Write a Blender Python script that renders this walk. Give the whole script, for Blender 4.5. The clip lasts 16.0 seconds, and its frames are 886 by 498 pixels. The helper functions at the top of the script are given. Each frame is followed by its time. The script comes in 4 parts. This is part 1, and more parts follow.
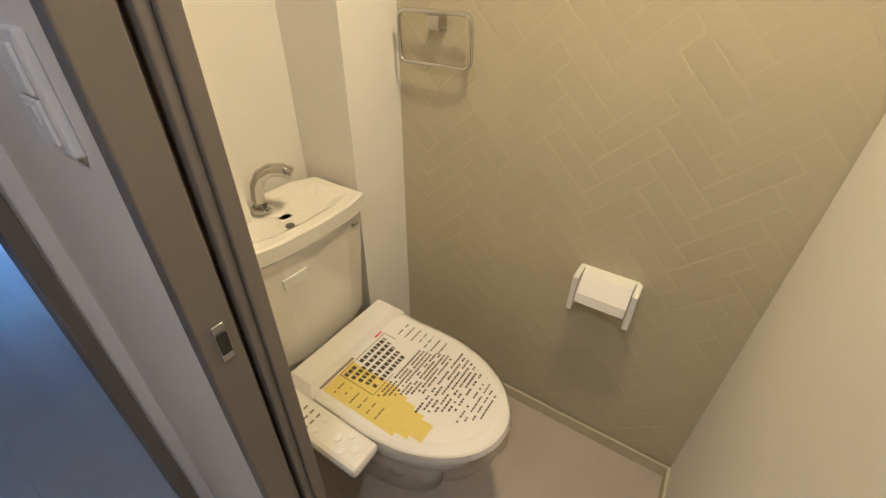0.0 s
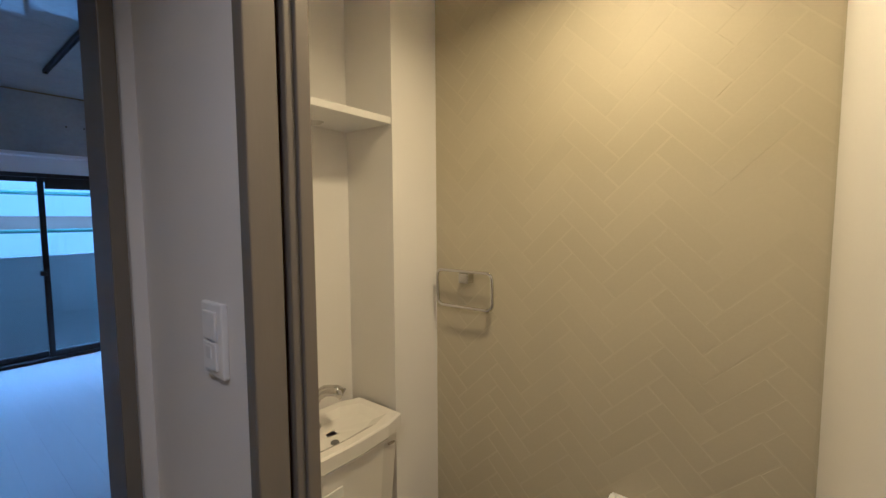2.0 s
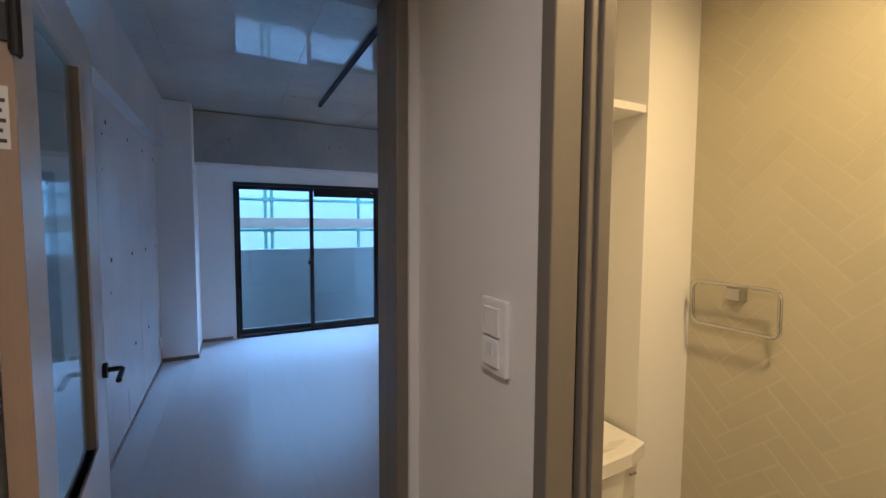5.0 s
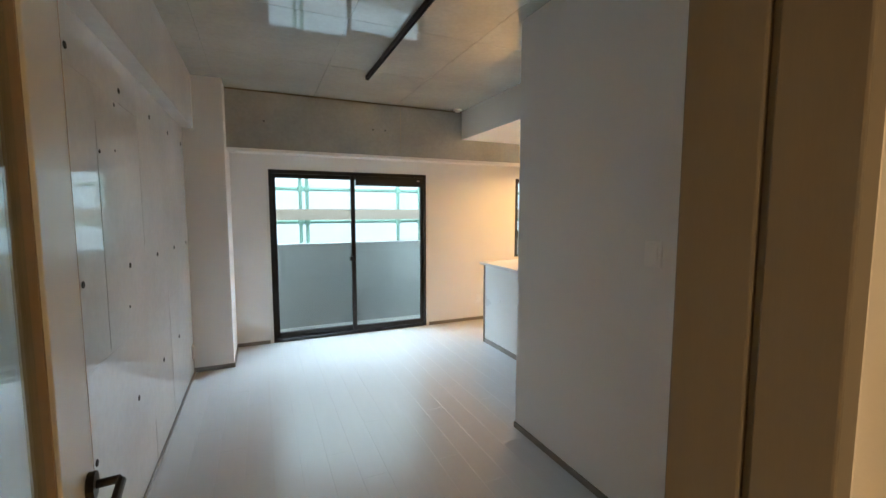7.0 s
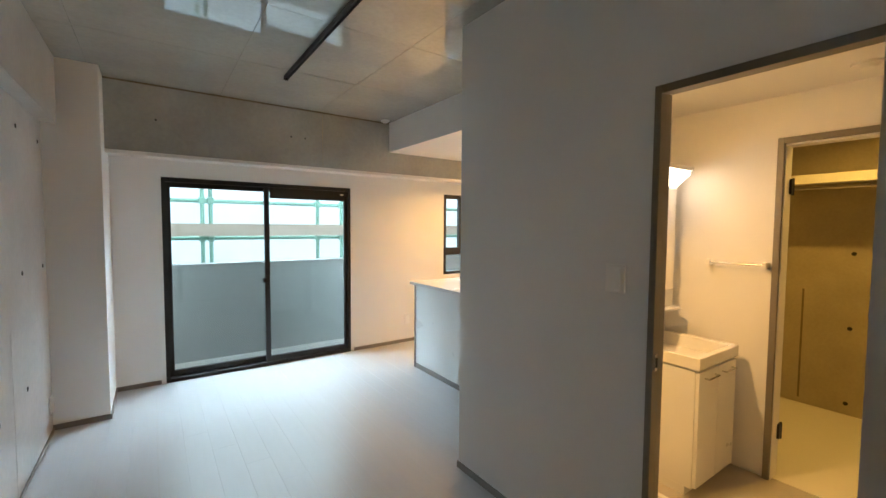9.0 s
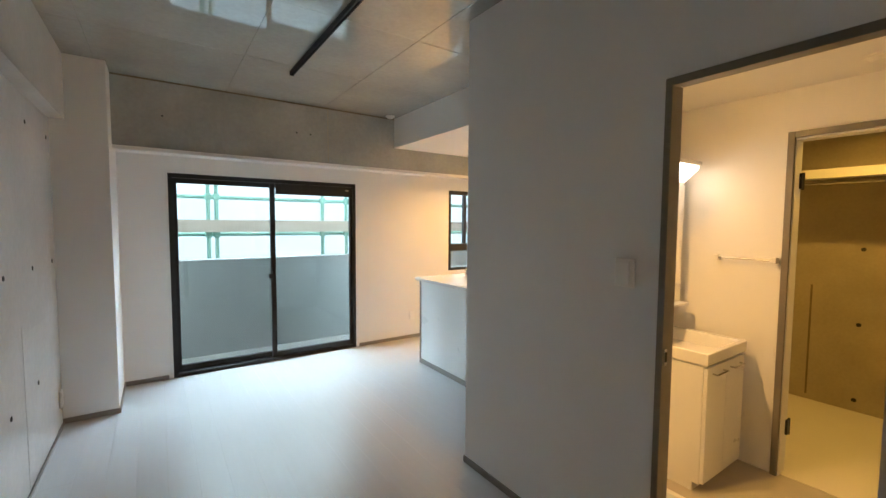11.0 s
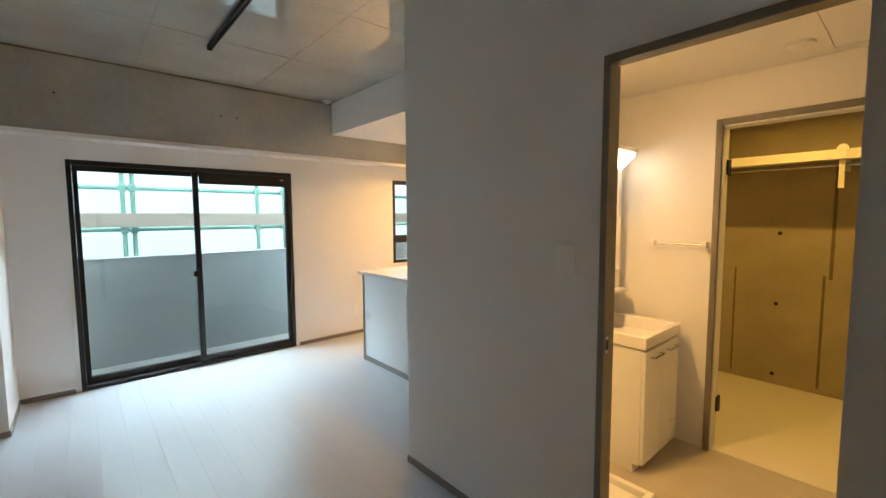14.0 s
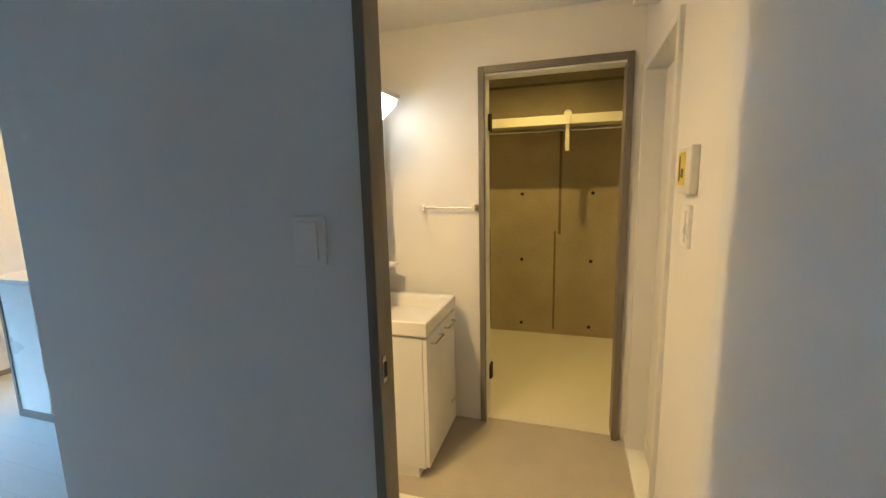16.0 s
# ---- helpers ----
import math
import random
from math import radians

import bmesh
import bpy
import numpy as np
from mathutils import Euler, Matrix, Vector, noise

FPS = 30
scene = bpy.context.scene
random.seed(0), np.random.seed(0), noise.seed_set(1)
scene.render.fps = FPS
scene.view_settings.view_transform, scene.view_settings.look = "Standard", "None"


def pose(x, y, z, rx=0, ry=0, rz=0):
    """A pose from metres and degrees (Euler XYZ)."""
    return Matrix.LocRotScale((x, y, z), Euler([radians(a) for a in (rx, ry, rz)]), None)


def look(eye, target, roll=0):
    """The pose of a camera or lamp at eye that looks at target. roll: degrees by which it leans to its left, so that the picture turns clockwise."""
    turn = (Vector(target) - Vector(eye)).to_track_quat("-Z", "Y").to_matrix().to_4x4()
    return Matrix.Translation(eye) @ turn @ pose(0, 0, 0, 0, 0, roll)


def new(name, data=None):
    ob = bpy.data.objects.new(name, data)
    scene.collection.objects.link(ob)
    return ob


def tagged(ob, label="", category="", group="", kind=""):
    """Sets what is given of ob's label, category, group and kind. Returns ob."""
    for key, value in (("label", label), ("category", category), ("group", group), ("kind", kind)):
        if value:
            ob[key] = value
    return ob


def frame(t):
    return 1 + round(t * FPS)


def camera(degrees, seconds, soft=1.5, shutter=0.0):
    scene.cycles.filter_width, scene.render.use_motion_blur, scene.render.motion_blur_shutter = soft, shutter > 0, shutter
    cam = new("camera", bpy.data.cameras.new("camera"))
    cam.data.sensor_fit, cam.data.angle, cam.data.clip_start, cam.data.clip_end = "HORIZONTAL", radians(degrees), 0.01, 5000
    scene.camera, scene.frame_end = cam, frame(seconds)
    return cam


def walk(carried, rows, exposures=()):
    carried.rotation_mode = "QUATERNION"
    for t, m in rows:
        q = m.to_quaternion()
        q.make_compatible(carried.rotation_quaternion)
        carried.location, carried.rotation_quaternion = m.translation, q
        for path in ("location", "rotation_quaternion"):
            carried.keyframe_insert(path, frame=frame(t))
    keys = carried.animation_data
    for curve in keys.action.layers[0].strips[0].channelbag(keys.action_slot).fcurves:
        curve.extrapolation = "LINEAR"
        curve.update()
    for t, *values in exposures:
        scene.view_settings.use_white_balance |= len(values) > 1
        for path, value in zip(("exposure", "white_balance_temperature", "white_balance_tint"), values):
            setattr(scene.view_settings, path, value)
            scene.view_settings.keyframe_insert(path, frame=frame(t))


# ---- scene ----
cam = camera(93.7, 16.0)
PATH = [
    (0, (0.106, 0.052, 1.391), (1.497, 0.946, 0.266), 0.9),
    (0.5, (0.071, 0.014, 1.401), (1.556, 1.02, 0.516), 0.4),
    (1, (0.02, -0.009, 1.413), (1.575, 1.087, 0.797), 0.1),
    (1.5, (-0.036, -0.041, 1.451), (1.542, 1.128, 1.072), -0.3),
    (2, (-0.057, -0.077, 1.478), (1.52, 1.144, 1.329), -0.3),
    (2.5, (-0.069, -0.084, 1.486), (1.488, 1.172, 1.488), -0.6),
    (3, (-0.068, -0.09, 1.488), (1.449, 1.211, 1.551), -0.7),
    (3.5, (-0.063, -0.082, 1.485), (1.377, 1.305, 1.53), -0.5),
    (4, (-0.071, -0.054, 1.48), (1.231, 1.464, 1.465), -0.2),
    (4.5, (-0.105, 0.006, 1.472), (1.009, 1.665, 1.4), 0.3),
    (5, (-0.14, 0.075, 1.466), (0.766, 1.854, 1.339), 0.3),
    (7.5, (-0.214, 0.958, 1.49), (0.587, 2.781, 1.31), 0.0),
    (8, (-0.19, 1.053, 1.489), (0.728, 2.824, 1.35), 0.5),
    (8.5, (-0.176, 1.111, 1.503), (0.854, 2.821, 1.39), 0.4),
    (9, (-0.181, 1.11, 1.509), (0.962, 2.748, 1.402), 0.4),
    (11.5, (-0.197, 1.124, 1.497), (0.917, 2.78, 1.366), 0.3),
    (12, (-0.197, 1.123, 1.497), (0.754, 2.877, 1.369), -0.0),
    (12.5, (-0.195, 1.121, 1.5), (0.662, 2.924, 1.373), -0.2),
    (13, (-0.194, 1.126, 1.491), (0.699, 2.911, 1.364), 0.0),
    (13.5, (-0.152, 1.143, 1.481), (0.923, 2.825, 1.346), -0.1),
    (14, (-0.068, 1.192, 1.475), (1.249, 2.688, 1.317), -0.3),
    (14.5, (0.017, 1.319, 1.471), (1.614, 2.51, 1.296), -0.5),
    (15, (0.133, 1.414, 1.449), (1.907, 2.314, 1.243), -1.0),
    (15.5, (0.33, 1.466, 1.432), (2.189, 2.162, 1.184), -1.2),
    (16, (0.531, 1.504, 1.43), (2.416, 2.094, 1.117), -1.3),
]
walk(cam, [(t, look(eye, target, roll)) for t, eye, target, roll in PATH], exposures=[
    (0.0, 0.0, 3780, 15), (1.5, -0.5, 3740, 17), (3.5, -0.68, 3780, 17), (5.0, -0.15, 4120, 17), (5.4, 0.0, 4300, 14),
    (7.2, 0.58, 6100, 11), (13.5, 0.58, 6100, 11), (15.0, 0.58, 5700, 8), (16.0, 0.6, 4650, 3)])

# ---- world and light ----
world = bpy.data.worlds.new("world")
scene.world = world
world.use_nodes = True
wn = world.node_tree.nodes
sky = wn.new("ShaderNodeTexSky")
sky.sky_type = "NISHITA"
sky.sun_disc = False
sky.sun_elevation, sky.sun_rotation = radians(50), radians(150)
wn["Background"].inputs[1].default_value = 0.12
world.node_tree.links.new(sky.outputs[0], wn["Background"].inputs[0])

sun = new("sun", bpy.data.lights.new("sun", "SUN"))
sun.data.energy, sun.data.angle, sun.data.color = 1.0, radians(12), (1, 0.97, 0.92)
sun.matrix_world = look((0, 0, 20), (3, 12, 0))

WARM = (1.0, 0.66, 0.33)


def lamp(name, x, y, z, watts, size=0.05, color=WARM, target=None, spread=150):
    """A round downlight that shines down, or towards a target."""
    ob = new(name, bpy.data.lights.new(name, "AREA"))
    ob.data.shape, ob.data.size, ob.data.energy, ob.data.color = "DISK", size, watts, color
    ob.data.spread = radians(spread)
    ob.matrix_world = look((x, y, z), target or (x, y + 0.001, z - 1))
    return ob


lamp("toilet_lamp", 0.72, 0.21, 2.285, 14.5, 0.12, (1.0, 0.53, 0.12))
lamp("hall_lamp", -0.42, 0.0, 2.27, 9, 0.12, (1.0, 0.64, 0.31))
lamp("washroom_lamp", 1.50, 2.50, 2.26, 16, 0.05, (1.0, 0.53, 0.15))
lamp("closet_lamp", 3.48, 1.75, 2.47, 10, 0.06, (1.0, 0.56, 0.10))
lamp("kitchen_lamp", 3.15, 4.75, 2.34, 22, 0.4, (1.0, 0.53, 0.14))

# ---- materials ----


def mat(name, color, rough=0.5, metal=0.0, var=0.06, scale=3.0, grain=60.0, bump=0.0, coat=0.0, coat_rough=0.05, second=None, mix=0.5,
        stretch=(1, 1, 1), per_piece=0.0, bump_low=0.0, rvar=0.08, coat_ior=1.5):
    """A procedural surface: a base colour with broad and fine variation, relief and gloss."""
    m = bpy.data.materials.new(name)
    m.use_nodes = True
    nt = m.node_tree
    n, l = nt.nodes, nt.links
    b = n["Principled BSDF"]
    b.inputs["Roughness"].default_value = rough
    b.inputs["Metallic"].default_value = metal
    b.inputs["Coat Weight"].default_value = coat
    b.inputs["Coat Roughness"].default_value = coat_rough
    b.inputs["Coat IOR"].default_value = coat_ior
    geo = n.new("ShaderNodeNewGeometry")
    mp = n.new("ShaderNodeMapping")
    mp.inputs["Scale"].default_value = stretch
    l.new(geo.outputs["Position"], mp.inputs[0])
    big = n.new("ShaderNodeTexNoise")
    big.inputs["Scale"].default_value, big.inputs["Detail"].default_value = scale, 5
    fine = n.new("ShaderNodeTexNoise")
    fine.inputs["Scale"].default_value, fine.inputs["Detail"].default_value = grain, 3
    l.new(mp.outputs[0], big.inputs[0])
    l.new(mp.outputs[0], fine.inputs[0])
    c1 = n.new("ShaderNodeMix")
    c1.data_type = "RGBA"
    dark = [max(0.0, v * (1 - var * 2)) for v in color]
    other = second or [min(1.0, v * (1 + var)) for v in color]
    c1.inputs[6].default_value, c1.inputs[7].default_value = (*dark, 1), (*other, 1)
    ramp = n.new("ShaderNodeMapRange")
    ramp.inputs[1].default_value, ramp.inputs[2].default_value = 0.5 - mix * 0.5, 0.5 + mix * 0.5
    l.new(big.outputs[0], ramp.inputs[0])
    l.new(ramp.outputs[0], c1.inputs[0])
    c2 = n.new("ShaderNodeMix")
    c2.data_type, c2.blend_type = "RGBA", "MULTIPLY"
    c2.inputs[0].default_value = 1
    r2 = n.new("ShaderNodeMapRange")
    r2.inputs[3].default_value, r2.inputs[4].default_value = 1 - var, 1 + var
    l.new(fine.outputs[0], r2.inputs[0])
    l.new(c1.outputs[2], c2.inputs[6])
    l.new(r2.outputs[0], c2.inputs[7])
    last = c2.outputs[2]
    if per_piece:
        info = n.new("ShaderNodeObjectInfo")
        r3 = n.new("ShaderNodeMapRange")
        r3.inputs[3].default_value, r3.inputs[4].default_value = 1 - per_piece, 1 + per_piece
        l.new(info.outputs["Random"], r3.inputs[0])
        c3 = n.new("ShaderNodeMix")
        c3.data_type, c3.blend_type = "RGBA", "MULTIPLY"
        c3.inputs[0].default_value = 1
        l.new(last, c3.inputs[6])
        l.new(r3.outputs[0], c3.inputs[7])
        last = c3.outputs[2]
    l.new(last, b.inputs["Base Color"])
    rr = n.new("ShaderNodeMapRange")
    rr.inputs[3].default_value, rr.inputs[4].default_value = max(0.02, rough - rvar), min(1, rough + rvar)
    l.new(big.outputs[0], rr.inputs[0])
    l.new(rr.outputs[0], b.inputs["Roughness"])
    if bump or bump_low:
        bp = n.new("ShaderNodeBump")
        bp.inputs["Strength"].default_value, bp.inputs["Distance"].default_value = bump or 0.01, 0.002
        l.new(fine.outputs[0], bp.inputs["Height"])
        out = bp
        if bump_low:
            low = n.new("ShaderNodeBump")
            low.inputs["Strength"].default_value, low.inputs["Distance"].default_value = bump_low, 0.01
            l.new(big.outputs[0], low.inputs["Height"])
            l.new(bp.outputs[0], low.inputs["Normal"])
            out = low
        l.new(out.outputs[0], b.inputs["Normal"])
        l.new(out.outputs[0], b.inputs["Coat Normal"])
    return m


def glass_mat(name, tint, rough=0.0, strength=1.0, base=0.04):
    """Thin clear glass: it lets light through and mirrors more at a flat angle."""
    m = bpy.data.materials.new(name)
    m.use_nodes = True
    nt = m.node_tree
    n, l = nt.nodes, nt.links
    n.remove(n["Principled BSDF"])
    tr, gl, mx, lw = n.new("ShaderNodeBsdfTransparent"), n.new("ShaderNodeBsdfGlossy"), n.new("ShaderNodeMixShader"), n.new("ShaderNodeLayerWeight")
    tr.inputs[0].default_value = (*tint, 1)
    gl.inputs["Roughness"].default_value = rough
    lw.inputs[0].default_value = 0.5
    power, ramp = n.new("ShaderNodeMath"), n.new("ShaderNodeMapRange")
    power.operation = "POWER"
    power.inputs[1].default_value = 5
    ramp.inputs[3].default_value, ramp.inputs[4].default_value = base, base + 0.9 * strength
    l.new(lw.outputs["Facing"], power.inputs[0])
    l.new(power.outputs[0], ramp.inputs[0])
    l.new(ramp.outputs[0], mx.inputs[0])
    l.new(tr.outputs[0], mx.inputs[1])
    l.new(gl.outputs[0], mx.inputs[2])
    l.new(mx.outputs[0], n["Material Output"].inputs[0])
    return m


def glow(name, color, strength):
    m = bpy.data.materials.new(name)
    m.use_nodes = True
    b = m.node_tree.nodes["Principled BSDF"]
    b.inputs["Base Color"].default_value = (*color, 1)
    b.inputs["Emission Color"].default_value = (*color, 1)
    b.inputs["Emission Strength"].default_value = strength
    return m


M_PAPER = mat("white_wallpaper", (0.82, 0.81, 0.79), 0.75, var=0.02, scale=1.2, grain=260, bump=0.12)
M_GREYWALL = mat("pale_grey_wallpaper", (0.80, 0.81, 0.81), 0.75, var=0.025, scale=1.2, grain=260, bump=0.12)
M_CEIL = mat("white_ceiling_paper", (0.8, 0.79, 0.77), 0.8, var=0.02, scale=1.5, grain=180, bump=0.2)
M_TAUPE = mat("taupe_frame", (0.19, 0.172, 0.145), 0.42, var=0.05, scale=2, grain=90, stretch=(6, 6, 0.4))
M_TAN = mat("tan_edge_band", (0.36, 0.27, 0.19), 0.5, var=0.06, scale=3, grain=80, stretch=(6, 6, 0.4))
M_BASE = mat("taupe_baseboard", (0.25, 0.23, 0.21), 0.5, var=0.05)
M_CONC = mat("sealed_concrete", (0.42, 0.425, 0.39), 0.45, var=0.13, scale=1.5, grain=34, bump=0.06, coat=1.0, coat_rough=0.04, bump_low=0.18, per_piece=0.04, coat_ior=2.1)
M_CONC_PALE = mat("pale_sealed_concrete", (0.70, 0.70, 0.695), 0.38, var=0.10, scale=1.6, grain=26, bump=0.08, coat=0.9, coat_rough=0.06, coat_ior=1.7, bump_low=0.22, per_piece=0.015)
M_CONC_RAW = mat("raw_concrete", (0.42, 0.365, 0.24), 0.75, var=0.1, scale=2.2, grain=45, bump=0.25)
M_HOLE = mat("dark_hole", (0.03, 0.03, 0.03), 0.9)
M_SCAR = mat("grey_joint_stain", (0.48, 0.48, 0.47), 0.7, var=0.2, scale=14, grain=90)
M_STREAK = mat("brown_stain_and_shade", (0.2, 0.16, 0.10), 0.85, var=0.15, scale=8)
M_PLANK = mat("white_wood_floor", (0.54, 0.55, 0.57), 0.31, var=0.012, scale=4, grain=50, bump=0.01, stretch=(8, 0.7, 1), per_piece=0.007, rvar=0.015)
M_VINYL = mat("beige_vinyl_floor", (0.44, 0.40, 0.35), 0.45, var=0.05, scale=5, grain=120, bump=0.05)
M_CLOSETFLOOR = mat("cream_floor", (0.72, 0.68, 0.58), 0.5, var=0.02, scale=2, grain=80)
M_BLACK = mat("black_aluminium", (0.012, 0.012, 0.013), 0.5, metal=0.0, var=0.05)
M_RAIL = mat("black_rail", (0.012, 0.012, 0.012), 0.5, var=0.05)
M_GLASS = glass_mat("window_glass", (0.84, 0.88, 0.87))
M_FROST = glass_mat("door_glass", (0.90, 0.96, 0.97), 0.03, 0.6)
M_CERAMIC = mat("white_ceramic", (0.82, 0.81, 0.78), 0.12, var=0.008, scale=2, coat=0.3)
M_PLASTIC = mat("white_plastic", (0.78, 0.77, 0.74), 0.35, var=0.01)
M_SWITCH = mat("white_switch_plastic", (0.86, 0.86, 0.85), 0.3, var=0.005)
M_CHROME = mat("chrome", (0.58, 0.57, 0.55), 0.16, metal=1.0, var=0.02)
M_HERR = mat("beige_herringbone_panel", (0.495, 0.46, 0.305), 0.55, var=0.03, scale=2, grain=160, bump=0.15, per_piece=0.02)
M_JOINT = mat("pale_joint", (0.525, 0.49, 0.33), 0.8, var=0.03)
M_WHITE = mat("white_laminate", (0.80, 0.80, 0.79), 0.3, var=0.01)
M_COUNTER = mat("counter_top", (0.80, 0.79, 0.77), 0.25, var=0.02, grain=200)
M_PIPE = mat("green_scaffold_pipe", (0.24, 0.44, 0.35), 0.5, metal=0.2, var=0.1)
M_BOARD = mat("weathered_scaffold_board", (0.44, 0.37, 0.30), 0.8, var=0.12, stretch=(0.4, 6, 6))
M_PARAPET = mat("grey_parapet_concrete", (0.27, 0.285, 0.28), 0.85, var=0.08, scale=1.5, grain=40, bump=0.04)
M_BALCONY = mat("pale_cream_balcony_floor", (0.62, 0.60, 0.53), 0.7, var=0.06, scale=2, grain=80, bump=0.05)
# The sheeting itself glows, standing in for the daylight outside.
M_SHEET = glow("glowing_white_sheet", (0.79, 0.92, 1.0), 6.5)


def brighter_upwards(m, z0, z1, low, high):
    """Daylight put into the sheeting as glow, growing smoothly from the street to the open sky."""
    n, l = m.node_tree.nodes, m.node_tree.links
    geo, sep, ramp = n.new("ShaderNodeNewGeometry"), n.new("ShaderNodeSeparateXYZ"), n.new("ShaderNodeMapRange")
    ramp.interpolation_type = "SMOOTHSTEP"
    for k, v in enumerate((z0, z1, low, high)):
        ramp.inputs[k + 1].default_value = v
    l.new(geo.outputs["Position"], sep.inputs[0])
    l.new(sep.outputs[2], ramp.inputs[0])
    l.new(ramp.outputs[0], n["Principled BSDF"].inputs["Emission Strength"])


# Glow stays low at eye height and rises above it to light the room.
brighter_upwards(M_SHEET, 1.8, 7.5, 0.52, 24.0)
M_YELLOW = mat("yellow_print", (0.72, 0.60, 0.06), 0.4, var=0.03)
M_INK = mat("dark_print", (0.06, 0.055, 0.05), 0.5)
M_RED = mat("red_print", (0.6, 0.06, 0.04), 0.5)
M_GREYPRINT = mat("grey_print", (0.24, 0.22, 0.18), 0.5)
M_LED = glow("lit_led_panel", (1.0, 0.80, 0.57), 6.0)
M_LAMPDISC = glow("lit_lamp_disc", (1.0, 0.8, 0.5), 4.0)
M_FILM = glass_mat("clear_film", (0.93, 0.93, 0.92), 0.10, base=0.14)
M_DARKREC = mat("shadowed_recess", (0.1, 0.1, 0.1), 0.6)

# ---- mesh helpers ----


def add_box(bm, x0, y0, z0, x1, y1, z1, bevel=0.0):
    m = Matrix.Translation(((x0 + x1) / 2, (y0 + y1) / 2, (z0 + z1) / 2)) @ Matrix.Diagonal((abs(x1 - x0), abs(y1 - y0), abs(z1 - z0), 1))
    made = bmesh.ops.create_cube(bm, size=1, matrix=m)["verts"]
    if bevel:
        edges = list({e for v in made for e in v.link_edges})
        bmesh.ops.bevel(bm, geom=edges, offset=bevel, segments=2, affect="EDGES", profile=0.5)
    return bm


def box(x0, y0, z0, x1, y1, z1, bevel=0.0):
    return add_box(bmesh.new(), x0, y0, z0, x1, y1, z1, bevel)


def boxes(*rows, bevel=0.0):
    bm = bmesh.new()
    for r in rows:
        add_box(bm, *r, bevel=bevel)
    return bm


def add_tube(bm, a, b, r, seg=12, r2=None):
    a, b = Vector(a), Vector(b)
    d = b - a
    m = Matrix.Translation((a + b) / 2) @ d.to_track_quat("Z", "Y").to_matrix().to_4x4()
    bmesh.ops.create_cone(bm, cap_ends=True, segments=seg, radius1=r, radius2=r if r2 is None else r2, depth=d.length, matrix=m)
    return bm


def tube(a, b, r, seg=12, r2=None):
    return add_tube(bmesh.new(), a, b, r, seg, r2)


def bent_tube(points, r, closed=False, seg=10):
    """A round bar swept through points."""
    bm = bmesh.new()
    pts = [Vector(p) for p in points]
    rings = []
    n = len(pts)
    side = None
    for i, p in enumerate(pts):
        before, after = pts[(i - 1) % n] if closed or i else p, pts[(i + 1) % n] if closed or i < n - 1 else p
        d = (after - before).normalized()
        if side is None:
            side = d.orthogonal().normalized()
        side = (side - d * side.dot(d)).normalized()
        up = d.cross(side)
        rings.append([bm.verts.new(p + (side * math.cos(k * math.tau / seg) + up * math.sin(k * math.tau / seg)) * r) for k in range(seg)])
    for i in range(n if closed else n - 1):
        a, b = rings[i], rings[(i + 1) % n]
        for k in range(seg):
            bm.faces.new((a[k], a[(k + 1) % seg], b[(k + 1) % seg], b[k]))
    if not closed:
        bm.faces.new(rings[0][::-1])
        bm.faces.new(rings[-1])
    bmesh.ops.recalc_face_normals(bm, faces=bm.faces)
    return bm


def loft(outlines):
    """A closed body through outlines of equal length."""
    bm = bmesh.new()
    rings = [[bm.verts.new(p) for p in o] for o in outlines]
    n = len(rings[0])
    for a, b in zip(rings, rings[1:]):
        for k in range(n):
            bm.faces.new((a[k], a[(k + 1) % n], b[(k + 1) % n], b[k]))
    bm.faces.new(rings[0][::-1])
    bm.faces.new(rings[-1])
    bmesh.ops.recalc_face_normals(bm, faces=bm.faces)
    return bm


def link(name, bm, material, smooth=False):
    me = bpy.data.meshes.new(name)
    bm.to_mesh(me)
    bm.free()
    me.materials.append(material)
    if smooth:
        for p in me.polygons:
            p.use_smooth = True
    return new(name, me)


def part(name, bm, material, parent, label="", smooth=False):
    ob = link(name, bm, material, smooth)
    ob.parent = parent
    if label:
        tagged(ob, label)
    return ob


def structure(name, bm, material, label):
    return tagged(link(name, bm, material), label, name.split("_")[0], kind="structure")


def thing(name, label, category, x=0, y=0, z=0, group=""):
    """An Empty at the base of a thing; parts keep world coordinates."""
    ob = new(name)
    ob.empty_display_size = 0.05
    return tagged(ob, label, category, group)


# ---- the shell ----
CEIL = 2.695
XC = -0.82      # face of the concrete wall
XH = 0.255      # hall face of the toilet wall
XW = 1.36       # living-room face of the washroom wall
YD = 0.975      # hall face of the living-room partition
YW = 5.80       # face of the window wall

structure("floor", box(-1.6, -1.6, -0.22, 4.9, YW, -0.012), M_CONC_RAW, "concrete slab under the white plank floor")
structure("wall_west", box(XC - 0.25, -1.6, -0.012, XC - 0.004, YW + 0.15, 2.9), M_CONC_RAW, "thick concrete party wall behind the panels")
structure("wall_hall_toilet", boxes((XH, 0.535, -0.012, XH + 0.09, YD, 2.69), (XH, -0.19, 2.02, XH + 0.09, 0.535, 2.69), (XH, -1.6, -0.012, XH + 0.09, -0.23, 2.69)), M_PAPER, "white papered hall wall with the toilet doorway")
structure("wall_toilet_end", box(XH + 0.09, -0.30, -0.012, 1.125, -0.19, 2.69), M_PAPER, "white papered end wall of the toilet room")
structure("wall_toilet_side", box(1.1278, -0.30, -0.012, 1.24, YD + 0.125, 2.69), M_JOINT, "beige wall behind the herringbone panels")
